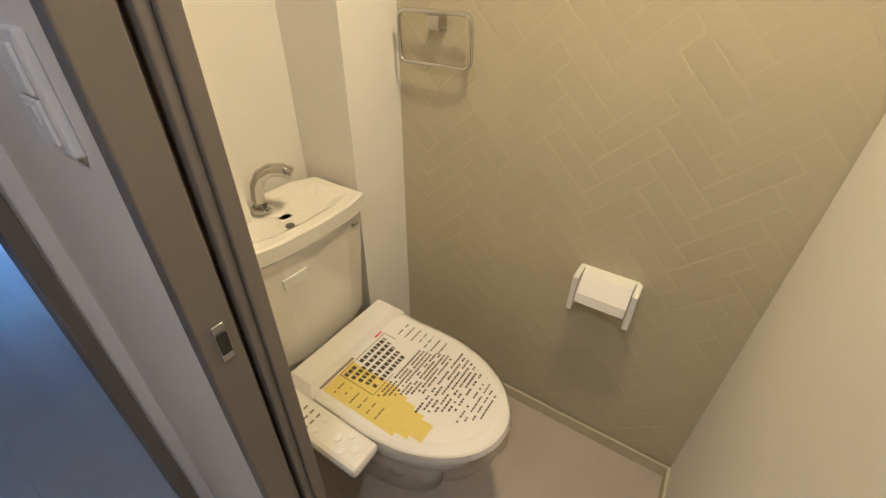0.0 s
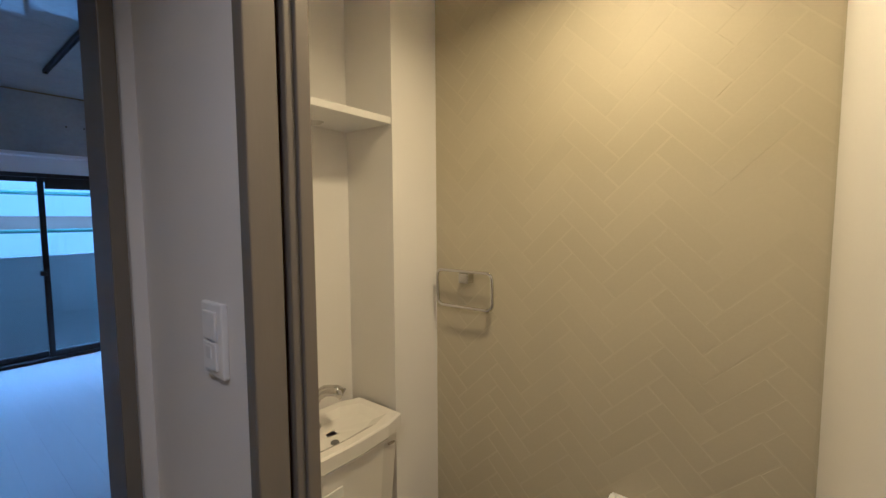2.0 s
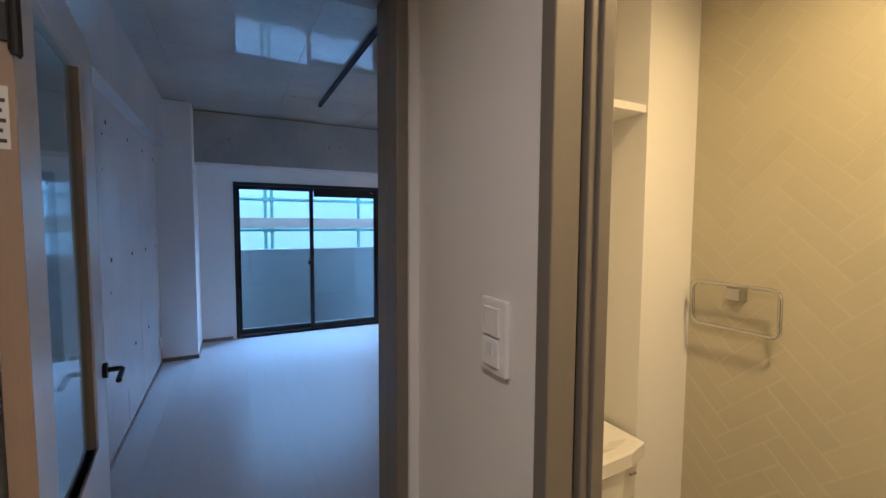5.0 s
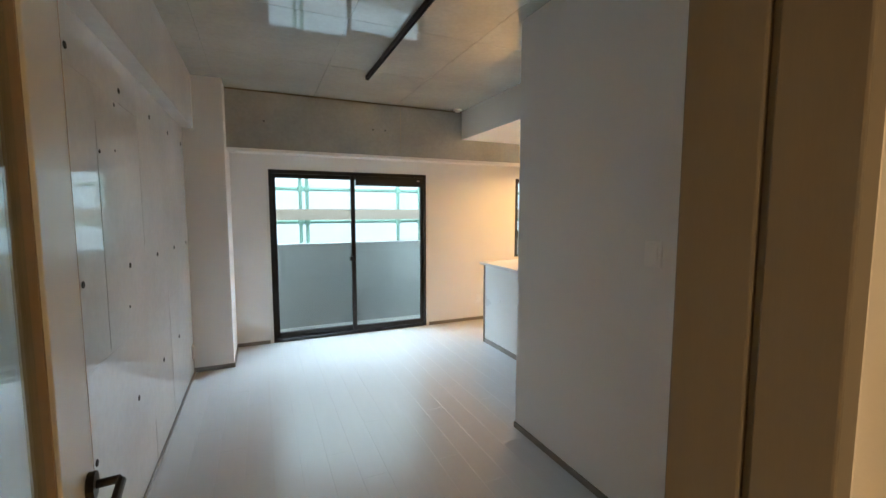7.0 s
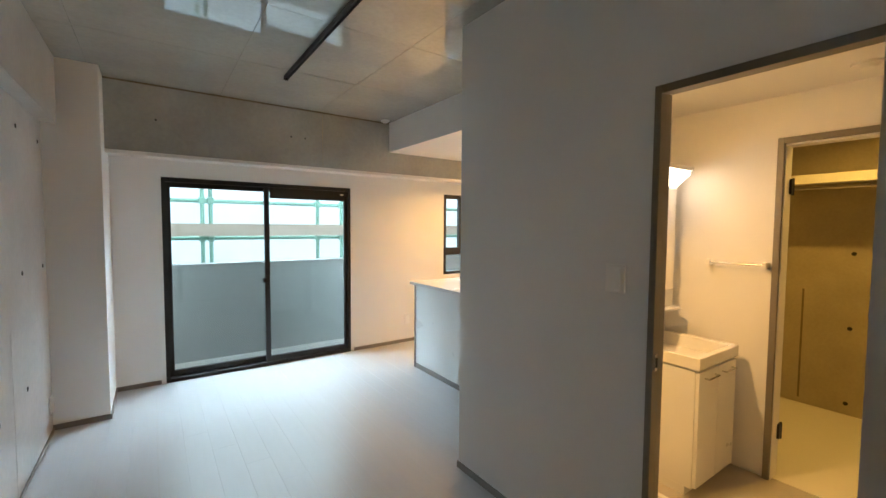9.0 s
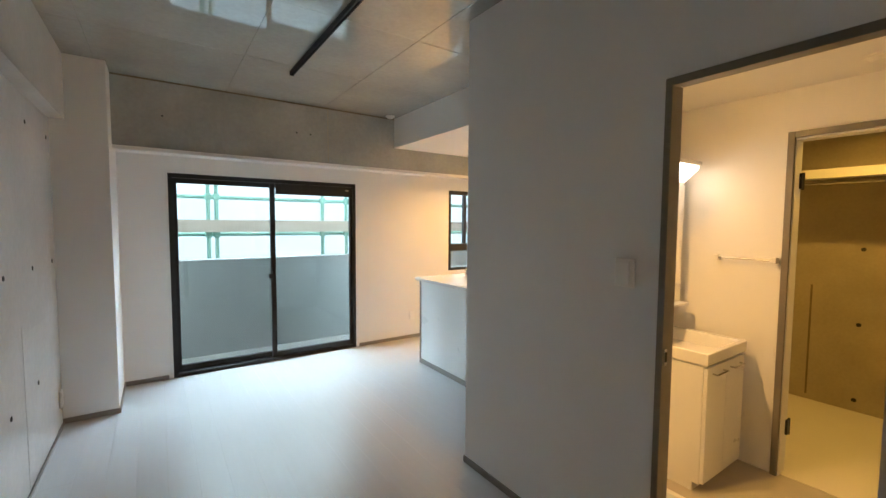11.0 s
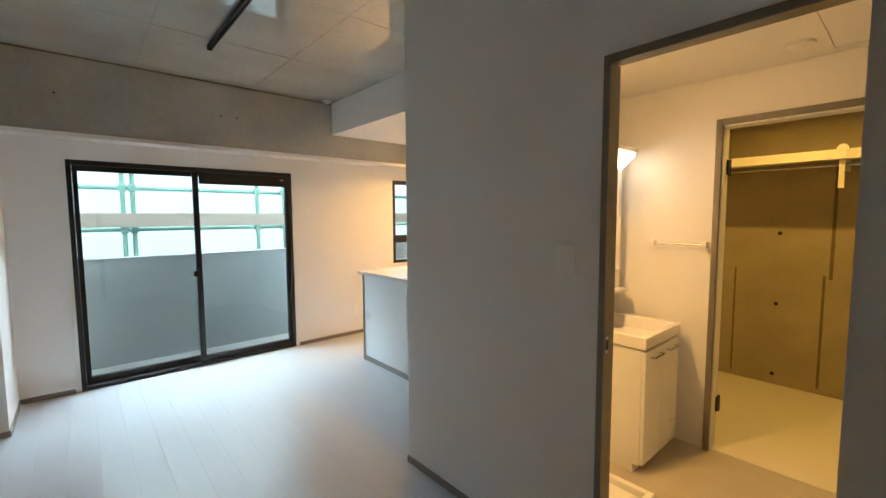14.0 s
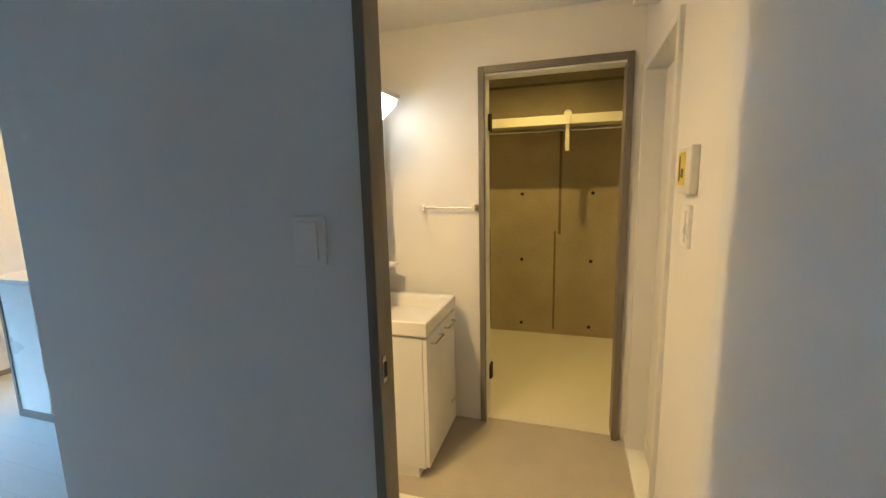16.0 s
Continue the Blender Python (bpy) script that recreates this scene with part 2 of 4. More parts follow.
structure("wall_partition", boxes((0.222, YD, -0.012, 0.62, 1.10, 2.695), (XC, YD, 2.05, 0.222, 1.10, 2.695), (XC, YD, -0.012, -0.50, 1.10, 2.05)), M_PAPER, "white papered partition with the living-room doorway")
structure("wall_shaft", box(0.62, 1.10, -0.012, 1.43, 1.238, 2.695), M_GREYWALL, "pale grey papered wall of the pipe shaft")
structure("wall_washroom", boxes((XW, 1.942, -0.012, XW + 0.075, 3.13, 2.695), (XW, 1.238, 2.03, XW + 0.075, 1.942, 2.695)), M_GREYWALL, "pale grey papered wall with the washroom doorway")
structure("wall_toilet_column", box(0.905, 0.87, -0.012, 1.134, 1.10, 2.4), M_PAPER, "white papered pipe column beside the niche")
structure("wall_kitchen_back", box(XW + 0.1, 3.0, -0.012, 3.9, 3.13, 2.695), M_PAPER, "white papered wall behind the kitchen")
structure("wall_kitchen_side", box(3.8, 3.13, -0.012, 3.9, YW, 2.695), M_PAPER, "white papered kitchen side wall")
structure("wall_window", boxes((XC, YW, -0.012, -0.112, YW + 0.15, 2.695), (1.745, YW, -0.012, 3.1, YW + 0.15, 2.695), (-0.112, YW, 1.955, 1.745, YW + 0.15, 2.695),
                               (3.1, YW, -0.012, 3.75, YW + 0.15, 0.85), (3.1, YW, 1.95, 3.75, YW + 0.15, 2.695), (3.75, YW, -0.012, 3.9, YW + 0.15, 2.695)), M_PAPER, "white papered wall around the black sliding window")
structure("wall_column", box(XC, 5.17, -0.012, -0.487, YW, CEIL), M_PAPER, "white papered corner column")
structure("wall_hall_end", box(-1.6, -1.6, -0.012, XH, -1.5, 2.69), M_PAPER, "white papered end of the hall")
structure("beam_window", box(-0.487, 5.455, 2.125, 3.8, YW, CEIL), M_CONC, "bare grey concrete beam above the window")
structure("trim_beam", boxes((-0.487, 5.46, 2.112, 3.8, YW, 2.123), (-0.487, 5.452, 2.09, 3.8, 5.466, 2.123), bevel=0.002), M_PAPER, "white trim under the concrete beam")
structure("trim_beam_top", box(-0.487, 5.449, CEIL - 0.014, 2.08, 5.4545, CEIL - 0.002), M_STREAK, "dark stained joint between beam and ceiling")
structure("beam_side", box(XC, 1.10, 2.225, -0.73, 5.17, CEIL), M_CONC_PALE, "bare concrete beam along the party wall")
structure("soffit_kitchen", box(2.08, 3.13, 2.363, 3.8, 5.452, CEIL), M_PAPER, "white papered lowered kitchen ceiling box")


def ceiling_panels(bm, x0, x1, y0, y1, xs, ys, z):
    xs = [x0] + [x for x in xs if x0 < x < x1] + [x1]
    ys = [y0] + [y for y in ys if y0 < y < y1] + [y1]
    for a, b in zip(xs, xs[1:]):
        for c, d in zip(ys, ys[1:]):
            step = random.uniform(0, 0.0015)
            add_box(bm, a + 0.002, c + 0.002, z - step, b - 0.002, d - 0.002, z + 0.012)
    add_box(bm, x0, y0, z + 0.004, x1, y1, z + 0.2)
    return bm


structure("ceiling", ceiling_panels(bmesh.new(), XC, 3.8, 1.10, YW, [-0.55, 0.35, 1.25, 2.15], [1.74, 2.64, 3.54, 4.45, 5.35], CEIL), M_CONC, "sealed grey concrete ceiling with formwork joints")
structure("ceiling_hall", box(-1.6, -1.6, 2.31, XH, YD, 2.4), M_CEIL, "white papered hall ceiling")
structure("ceiling_toilet", box(XH + 0.09, -0.19, 2.32, 1.125, 1.1, 2.4), M_CEIL, "white papered toilet ceiling")

# washroom and closet
structure("wall_washroom_bath", boxes((1.43, 1.08, -0.012, 2.05, 1.19, 2.5), (2.05, 1.08, 1.95, 2.74, 1.19, 2.5), (2.74, 1.08, -0.012, 2.83, 1.19, 2.5)), M_PAPER, "white papered washroom wall with the bathroom doorway")
structure("wall_washroom_back", box(XW + 0.075, 2.62, -0.012, 2.83, 2.74, 2.5), M_PAPER, "white papered wall behind the washbasin")
structure("wall_closet_front", boxes((2.83, 1.965, -0.012, 2.93, 2.74, 2.5), (2.83, 1.265, 1.99, 2.93, 1.965, 2.5), (2.83, 1.0, -0.012, 2.93, 1.265, 2.5)), M_PAPER, "white papered washroom wall with the closet doorway")
structure("ceiling_washroom", box(XW + 0.075, 1.08, 2.28, 2.83, 2.74, 2.4), M_CEIL, "white papered washroom ceiling")
structure("wall_closet_back", box(4.404, 0.6, -0.012, 4.6, 2.9, 2.6), M_CONC_RAW, "bare concrete back of the closet")
structure("wall_closet_side", boxes((2.93, 0.5, -0.012, 4.6, 0.6, 2.6), (2.93, 2.74, -0.012, 4.6, 2.9, 2.6)), M_CONC_RAW, "bare concrete closet side walls")
structure("ceiling_closet", box(2.93, 0.6, 2.5, 4.6, 2.74, 2.6), M_CONC_RAW, "bare concrete closet ceiling")
structure("floor_closet", box(2.86, 0.6, -0.012, 4.404, 2.74, 0.004), M_CLOSETFLOOR, "plain cream closet floor")
structure("floor_washroom", box(XW + 0.05, 1.0, -0.012, 2.86, 2.62, 0.0), M_VINYL, "beige vinyl washroom floor")
structure("floor_toilet", box(XH + 0.05, -0.19, -0.012, 1.134, 1.1, 0.0), M_VINYL, "beige vinyl toilet floor")
structure("wall_niche_back", box(XH + 0.09, 1.09, -0.012, 0.905, 1.10, 2.4), M_PAPER, "white papered back of the toilet niche")

# bathroom beyond its doorway
structure("wall_bath", boxes((1.5, -0.6, -0.012, 1.6, 1.08, 2.3), (2.95, -0.6, -0.012, 3.05, 1.0, 2.3), (1.5, -0.7, -0.012, 3.05, -0.6, 2.3)), M_PLASTIC, "smooth cream bathroom walls")
structure("ceiling_bath", box(1.5, -0.7, 2.2, 3.05, 1.08, 2.3), M_PLASTIC, "smooth bathroom ceiling")

# baseboards
for nm, rows in (("baseboard_column", ((XC, 5.161, 0, -0.478, 5.17, 0.04), (-0.487, 5.17, 0, -0.478, YW, 0.04))),
                 ("baseboard_window", ((-0.478, YW - 0.009, 0, -0.15, YW, 0.04), (1.785, YW - 0.009, 0, 3.8, YW, 0.04))),
                 ("baseboard_washroom", ((XW - 0.009, 1.96, 0, XW, 3.139, 0.04), (XW, 3.13, 0, 2.4, 3.139, 0.04))),
                 ("baseboard_west", ((XC + 0.006, 1.1, 0, XC + 0.014, 5.161, 0.022),)),
                 ("baseboard_shaft", ((0.62, 1.238, 0, 1.347, 1.247, 0.04),))):
    structure(nm, boxes(*rows, bevel=0.001), M_BASE, "thin taupe baseboard")
structure("baseboard_toilet", boxes((1.113, -0.181, 0, 1.122, 0.87, 0.05), (XH + 0.1, -0.19, 0, 1.122, -0.181, 0.05), (0.905, 0.861, 0, 1.113, 0.87, 0.05)), M_JOINT, "thin beige baseboard in the toilet")
structure("baseboard_bath", box(2.795, 1.19, 0, 2.83, 1.2, 0.04), M_PAPER, "thin pale baseboard by the bathroom")

# ---- door frames ----


def frame_set(name, label, rows, strike=None):
    """A door frame: jambs, head and stops as parts."""
    top = tagged(new(name), label, "door frame", kind="structure")
    for nm, r in rows:
        part(nm, box(*r, bevel=0.0025), M_TAUPE, top)
    if strike:
        x, y, z, nx, ny = strike
        s = part("strike_plate", box(x - 0.009, y - 0.0015, z - 0.032, x + 0.009, y + 0.002, z + 0.032, 0.001), M_CHROME, top, "steel strike plate")
        part("strike_hole", box(x - 0.007, y - 0.0035, z - 0.018, x + 0.007, y - 0.0015, z + 0.018), M_HOLE, s, "dark latch hole")
    return top


frame_set("door_1", "taupe wooden frame of the open toilet doorway",
          (("jamb", (XH - 0.008, 0.512, 0, XH + 0.044, 0.54, 2.03)), ("rebate", (XH + 0.044, 0.528, 0, XH + 0.054, 0.54, 2.0)), ("jamb", (XH + 0.054, 0.508, 0, XH + 0.07, 0.54, 2.0)), ("stop", (XH + 0.07, 0.502, 0, XH + 0.095, 0.545, 2.0)),
           ("jamb", (XH - 0.008, -0.235, 0, XH + 0.03, -0.192, 2.03)), ("head", (XH - 0.008, -0.19, 1.985, XH + 0.092, 0.5, 2.03))), (XH + 0.02, 0.511, 0.967, 0, 0))
frame_set("door_2", "taupe wooden frame of the living-room doorway",
          (("jamb", (0.194, YD - 0.012, 0, 0.222, YD + 0.05, 2.03)), ("rebate", (0.203, YD + 0.05, 0, 0.222, YD + 0.06, 2.03)), ("jamb", (0.198, YD + 0.06, 0, 0.222, 1.112, 2.03)),
           ("jamb", (-0.535, YD - 0.012, 0, -0.492, 0.985, 2.03)), ("head", (-0.492, YD - 0.012, 1.995, 0.193, 1.112, 2.03)), ("casing", (0.2225, 1.103, 0, 0.262, 1.114, 2.06))))
frame_set("door_3", "taupe wooden frame of the open washroom doorway",
          (("jamb", (XW - 0.012, 1.918, 0, XW + 0.030, 1.944, 2.03)), ("jamb", (XW + 0.046, 1.927, 0, XW + 0.082, 1.95, 2.012)), ("rebate", (XW + 0.030, 1.94, 0, XW + 0.046, 1.948, 2.02)),
           ("head", (XW - 0.012, 1.24, 2.0, XW + 0.030, 1.9175, 2.03)), ("head", (XW + 0.046, 1.24, 2.012, XW + 0.082, 1.9265, 2.0285)), ("rebate", (XW + 0.030, 1.24, 2.022, XW + 0.046, 1.939, 2.0295))), (XW + 0.009, 1.917, 1.0, 0, 0))
frame_set("door_4", "taupe wooden frame of the open closet doorway",
          (("jamb", (2.81, 1.97, 0, 2.94, 2.003, 2.035)), ("jamb", (2.81, 1.235, 0, 2.94, 1.268, 2.035)), ("head", (2.81, 1.268, 2.0, 2.94, 1.97, 2.035))))

for z in (0.28, 1.76):
    hg = part("hinge", box(2.90, 1.953, z - 0.045, 2.935, 1.969, z + 0.045, 0.002), M_BLACK, bpy.data.objects["door_4"], "black hinge")
    part("pin", tube((2.938, 1.957, z - 0.05), (2.938, 1.957, z + 0.05), 0.007), M_BLACK, hg)

bath = tagged(new("door_5"), "white bathroom door frame with a narrow folding door", "door", kind="structure")
for r in ((2.05, 1.06, 0, 2.085, 1.205, 1.95), (2.705, 1.06, 0, 2.74, 1.205, 1.95), (2.085, 1.06, 1.915, 2.705, 1.205, 1.95), (2.05, 1.04, 0, 2.74, 1.205, 0.035)):
    part("frame", box(*r, bevel=0.003), M_WHITE, bath)
for x0, x1 in ((2.087, 2.393), (2.397, 2.703)):
    leaf = part("leaf", box(x0, 1.09, 0.04, x1, 1.115, 1.912, 0.004), M_PLASTIC, bath, "cream folding door leaf")
    part("edge_profile", box(x0 + 0.004, 1.1155, 0.05, x0 + 0.03, 1.123, 1.905, 0.003), M_WHITE, leaf)
    part("bottom_rail", box(x0 + 0.03, 1.1155, 0.05, x1 - 0.004, 1.121, 0.13, 0.002), M_WHITE, leaf)
part("handle", box(2.36, 1.1155, 0.92, 2.39, 1.14, 1.12, 0.005), M_WHITE, bath)

# living-room door leaf, standing open along the concrete wall
leaf = thing("glazed_door", "open white door with a tall glass pane and tan edges", "door")
XL0, XL1, YL0, YL1 = -0.482, -0.446, 1.0, 1.77
part("hinge_stile", box(XL0, YL0, 0.01, XL1, YL0 + 0.13, 2.0, 0.002), M_WHITE, leaf)
part("lock_stile", box(XL0, YL1 - 0.18, 0.01, XL1, YL1 - 0.004, 2.0, 0.002), M_WHITE, leaf)
part("top_rail", box(XL0, YL0 + 0.13, 1.89, XL1, YL1 - 0.18, 2.0, 0.002), M_WHITE, leaf)
part("bottom_rail", box(XL0, YL0 + 0.13, 0.01, XL1, YL1 - 0.18, 0.80, 0.002), M_WHITE, leaf)
for r in ((XL0, YL1 - 0.004, 0.01, XL1, YL1, 2.0), (XL0, YL0 - 0.003, 0.01, XL1, YL0, 2.0), (XL0 + 0.006, YL1 - 0.187, 0.80, XL1 - 0.006, YL1 - 0.18, 1.89),
          (XL0 + 0.006, YL0 + 0.13, 0.793, XL1 - 0.006, YL1 - 0.187, 0.80)):
    part("edge_band", box(*r), M_TAN, leaf, "tan edge band")
leaf.matrix_basis = Matrix.Translation((-0.465, 1.0, 0)) @ Matrix.Rotation(radians(5.5), 4, "Z") @ Matrix.Translation((0.465, -1.0, 0))
pane = part("pane", box(-0.467, YL0 + 0.13, 0.80, -0.462, YL1 - 0.187, 1.89), M_FROST, leaf, "pale clear glass pane")
pane.visible_shadow = False
hd = part("handle", tube((XL1, YL1 - 0.05, 0.99), (XL1 + 0.012, YL1 - 0.05, 0.99), 0.024, 16), M_BLACK, leaf, "black lever handle")
part("lever", bent_tube([(XL1 + 0.01, YL1 - 0.05, 0.99), (XL1 + 0.045, YL1 - 0.05, 0.99), (XL1 + 0.05, YL1 - 0.06, 0.99), (XL1 + 0.05, YL1 - 0.16, 0.985)], 0.008), M_BLACK, hd)
for z in (1.78, 0.25):
    hg = part("hinge", boxes((XL1 - 0.004, YL0 - 0.012, z - 0.045, XL1 + 0.004, YL0 + 0.03, z + 0.045), (XL1 - 0.03, YL0 - 0.008, z - 0.03, XL1 + 0.002, YL0 - 0.002, z + 0.03), bevel=0.002), M_BLACK, leaf, "black hinge")
    part("pin", tube((XL1 + 0.006, YL0 - 0.01, z - 0.05), (XL1 + 0.006, YL0 - 0.01, z + 0.05), 0.008), M_BLACK, hg)
lab = part("sticker", box(XL0 + 0.008, YL0 - 0.0045, 1.58, XL1 - 0.008, YL0 - 0.003, 1.68), M_PLASTIC, leaf, "small white paper sticker")
part("print", boxes(*[(XL0 + 0.011, YL0 - 0.0055, 1.59 + i * 0.016, XL1 - 0.012 - 0.004 * (i % 2), YL0 - 0.0044, 1.596 + i * 0.016) for i in range(5)]), M_INK, lab)

# ---- windows ----
win = tagged(new("window_1"), "black aluminium sliding balcony window", "window", kind="structure")
X0, X1, Z0, Z1 = -0.112, 1.745, 0.0, 1.955
YF = YW - 0.004
for r in ((X0, YF, Z0, X0 + 0.035, YF + 0.11, Z1), (X1 - 0.035, YF, Z0, X1, YF + 0.11, Z1), (X0 + 0.035, YF, Z1 - 0.04, X1 - 0.035, YF + 0.11, Z1), (X0 + 0.035, YF, Z0 - 0.01, X1 - 0.035, YF + 0.11, Z0 + 0.035)):
    part("window_frame", box(*r, bevel=0.002), M_BLACK, win)


def sash(name, x0, x1, y, top, left, right):
    s = part(name, boxes((x0, y, 0.036, x0 + left, y + 0.03, top), (x1 - right, y, 0.036, x1, y + 0.03, top), (x0 + left, y, top - 0.045, x1 - right, y + 0.03, top), (x0 + left, y, 0.036, x1 - right, y + 0.03, 0.095), bevel=0.002), M_BLACK, win)
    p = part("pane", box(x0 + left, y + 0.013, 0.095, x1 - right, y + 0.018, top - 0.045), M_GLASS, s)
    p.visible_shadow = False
    return s


sash("sash", X0 + 0.036, 0.845, YF + 0.06, Z1 - 0.041, 0.035, 0.045)
sash("sash", 0.79, X1 - 0.036, YF + 0.02, Z1 - 0.041, 0.05, 0.035)
part("vent_strip", box(0.845, YF + 0.012, 1.80, X1 - 0.036, YF + 0.02, Z1 - 0.041, 0.002), M_BLACK, win)
part("vent_knob", box(1.62, YF + 0.004, 1.865, 1.66, YF + 0.012, 1.88, 0.002), M_CHROME, win)
lk = part("crescent_lock", box(0.80, YF + 0.004, 0.86, 0.83, YF + 0.02, 0.98, 0.003), M_BLACK, win)
part("lever", box(0.758, YF - 0.016, 0.90, 0.81, YF + 0.004, 0.955, 0.006), M_BLACK, lk)
part("casing", boxes((X0 - 0.026, YW - 0.008, 0, X0, YW + 0.02, Z1 + 0.026), (X1, YW - 0.008, 0, X1 + 0.026, YW + 0.02, Z1 + 0.026), (X0, YW - 0.008, Z1, X1, YW + 0.02, Z1 + 0.026), bevel=0.002), M_WHITE, win, "white window casing")

kw = tagged(new("window_2"), "black framed kitchen window with a low transom", "window", kind="structure")
for r in ((3.1, YF, 0.85, 3.14, YF + 0.1, 1.95), (3.71, YF, 0.85, 3.75, YF + 0.1, 1.95), (3.14, YF, 1.90, 3.71, YF + 0.1, 1.95), (3.14, YF, 0.85, 3.71, YF + 0.1, 0.89), (3.14, YF, 1.12, 3.71, YF + 0.08, 1.22), (3.37, YF + 0.01, 1.22, 3.41, YF + 0.06, 1.90)):
    part("window_frame", box(*r, bevel=0.002), M_BLACK, kw)
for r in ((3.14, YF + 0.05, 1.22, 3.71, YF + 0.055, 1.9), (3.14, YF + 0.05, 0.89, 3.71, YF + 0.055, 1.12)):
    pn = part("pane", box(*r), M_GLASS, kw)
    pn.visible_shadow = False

# ---- balcony and outside ----
structure("balcony_floor", box(-3, YW + 0.15, -0.22, 6, 7.0, -0.10), M_BALCONY, "pale cream balcony floor")
structure("balcony_parapet", boxes((-3, 6.75, -0.10, 6, 6.9, 1.03), (-3, 6.735, 1.03, 6, 6.915, 1.05)), M_PARAPET, "grey concrete balcony parapet")
structure("ground", box(-60, 6.9, -9.2, 60, 90, -9), M_PARAPET, "grey ground far below the balcony")
structure("backdrop", box(-14, 9.6, -6, 16, 9.62, 9), M_SHEET, "glowing white scaffold sheeting that stands in for daylight")


def scaffold():
    s = thing("scaffold", "green steel pipe scaffold with a weathered board", "scaffold")
    for x in (-1.5, 0.37, 0.47, 1.94, 2.33, 3.9):
        up = part("upright", tube((x, 7.6, -9), (x, 7.6, 4.2), 0.026, 10), M_PIPE, s)
        for z in (1.84, 1.33):
            part("coupler", box(x - 0.04, 7.56, z - 0.045, x + 0.04, 7.64, z + 0.045, 0.01), M_PIPE, up)
    for z in (1.84, 1.33, 2.5, 0.6):
        part("ledger", tube((-6, 7.66, z), (8, 7.66, z), 0.027, 10), M_PIPE, s)
    part("toe_board", box(-6, 7.50, 1.36, 8, 7.54, 1.53, 0.004), M_BOARD, s, "weathered brown board")
    return s


scaffold()

# ---- living room ----
rail = thing("lighting_rail", "black track lighting rail on the concrete ceiling", "light rail")
part("channel", boxes((0.698, 2.0, 2.662, 0.703, 4.57, 2.694), (0.721, 2.0, 2.662, 0.726, 4.57, 2.694), (0.703, 2.0, 2.684, 0.721, 4.57, 2.694)), M_RAIL, rail)
part("end_cap", box(0.696, 4.57, 2.658, 0.728, 4.585, 2.694, 0.002), M_RAIL, rail)
part("conductor", box(0.7045, 2.0, 2.676, 0.7195, 4.57, 2.683), M_BLACK, rail)

det = thing("ceiling_detector", "small white ceiling sensor beside the soffit", "sensor")
part("base", tube((1.98, 5.36, CEIL), (1.98, 5.36, CEIL - 0.012), 0.05, 20), M_PLASTIC, det)
part("cap", tube((1.98, 5.36, CEIL - 0.012), (1.98, 5.36, CEIL - 0.028), 0.042, 20, 0.03), M_PLASTIC, det)


def wall_plate(name, label, x, y, z, nx, ny, w, h, rockers):
    """A switch or socket plate on a wall that faces along (nx, ny)."""
    s = thing(name, label, "switch" if "switch" in name else "socket")
    tx, ty = -ny, nx

    def slab(u0, v0, u1, v1, d0, d1, bev):
        a = (x + tx * u0 + nx * d0, y + ty * u0 + ny * d0, z + v0)
        b = (x + tx * u1 + nx * d1, y + ty * u1 + ny * d1, z + v1)
        return box(min(a[0], b[0]), min(a[1], b[1]), min(a[2], b[2]), max(a[0], b[0]), max(a[1], b[1]), max(a[2], b[2]), bev)

    part("plate", slab(-w / 2, -h / 2, w / 2, h / 2, 0, 0.011, 0.003), M_SWITCH, s)
    for v0, v1 in rockers:
        part("rocker", slab(-w * 0.3, v0, w * 0.3, v1, 0.011, 0.016, 0.002), M_SWITCH, s)
    return s


wall_plate("light_switch", "white plastic wall switch on the pale grey wall", XW, 2.085, 1.305, -1, 0, 0.085, 0.115, ((-0.045, 0.045),))
hs = wall_plate("light_switch", "white two-rocker wall switch beside the toilet doorway", XH, 0.645, 1.277, -1, 0, 0.074, 0.126, ((0.002, 0.05), (-0.05, -0.002)))
part("indicator", box(XH - 0.0175, 0.637, 1.248, XH - 0.016, 0.653, 1.268), M_GREYWALL, hs)
wall_plate("wall_socket", "white plastic wall socket low on the concrete wall", XC + 0.005, 5.085, 0.22, 1, 0, 0.075, 0.12, ((0.005, 0.045), (-0.045, -0.005)))
wall_plate("wall_socket", "white plastic wall socket near the kitchen", 2.52, YW, 0.3, 0, -1, 0.075, 0.12, ((-0.045, 0.045),))

# kitchen counter
kc = thing("kitchen_counter", "white kitchen counter with a pale panelled back", "counter")
part("back_panel", box(2.10, 3.2, 0.05, 2.12, 4.87, 0.895, 0.002), M_WHITE, kc)
part("end_panel", box(2.10, 4.871, 0.0, 2.75, 4.895, 0.895, 0.002), M_WHITE, kc)
part("corner_trim", box(2.092, 4.872, 0.0, 2.0995, 4.897, 0.895, 0.001), M_BASE, kc, "thin grey corner trim")
part("plinth", box(2.095, 3.2, 0.0, 2.12, 4.871, 0.048), M_BASE, kc, "taupe plinth")
part("body", box(2.121, 3.2, 0.0, 2.72, 4.870, 0.894), M_WHITE, kc)
part("top", box(2.05, 3.2, 0.896, 2.80, 4.925, 0.926, 0.004), M_COUNTER, kc)
tap = thing("kitchen_tap", "low chrome kitchen tap on the counter", "tap")
part("base", tube((2.46, 4.55, 0.926), (2.46, 4.55, 0.99), 0.022, 16), M_CHROME, tap, smooth=True)
part("spout", bent_tube([(2.46, 4.55, 0.98), (2.46, 4.56, 1.01), (2.50, 4.61, 1.02), (2.58, 4.70, 0.99)], 0.012), M_CHROME, tap, smooth=True)
part("lever", box(2.45, 4.50, 0.99, 2.47, 4.56, 1.005, 0.004), M_CHROME, tap)

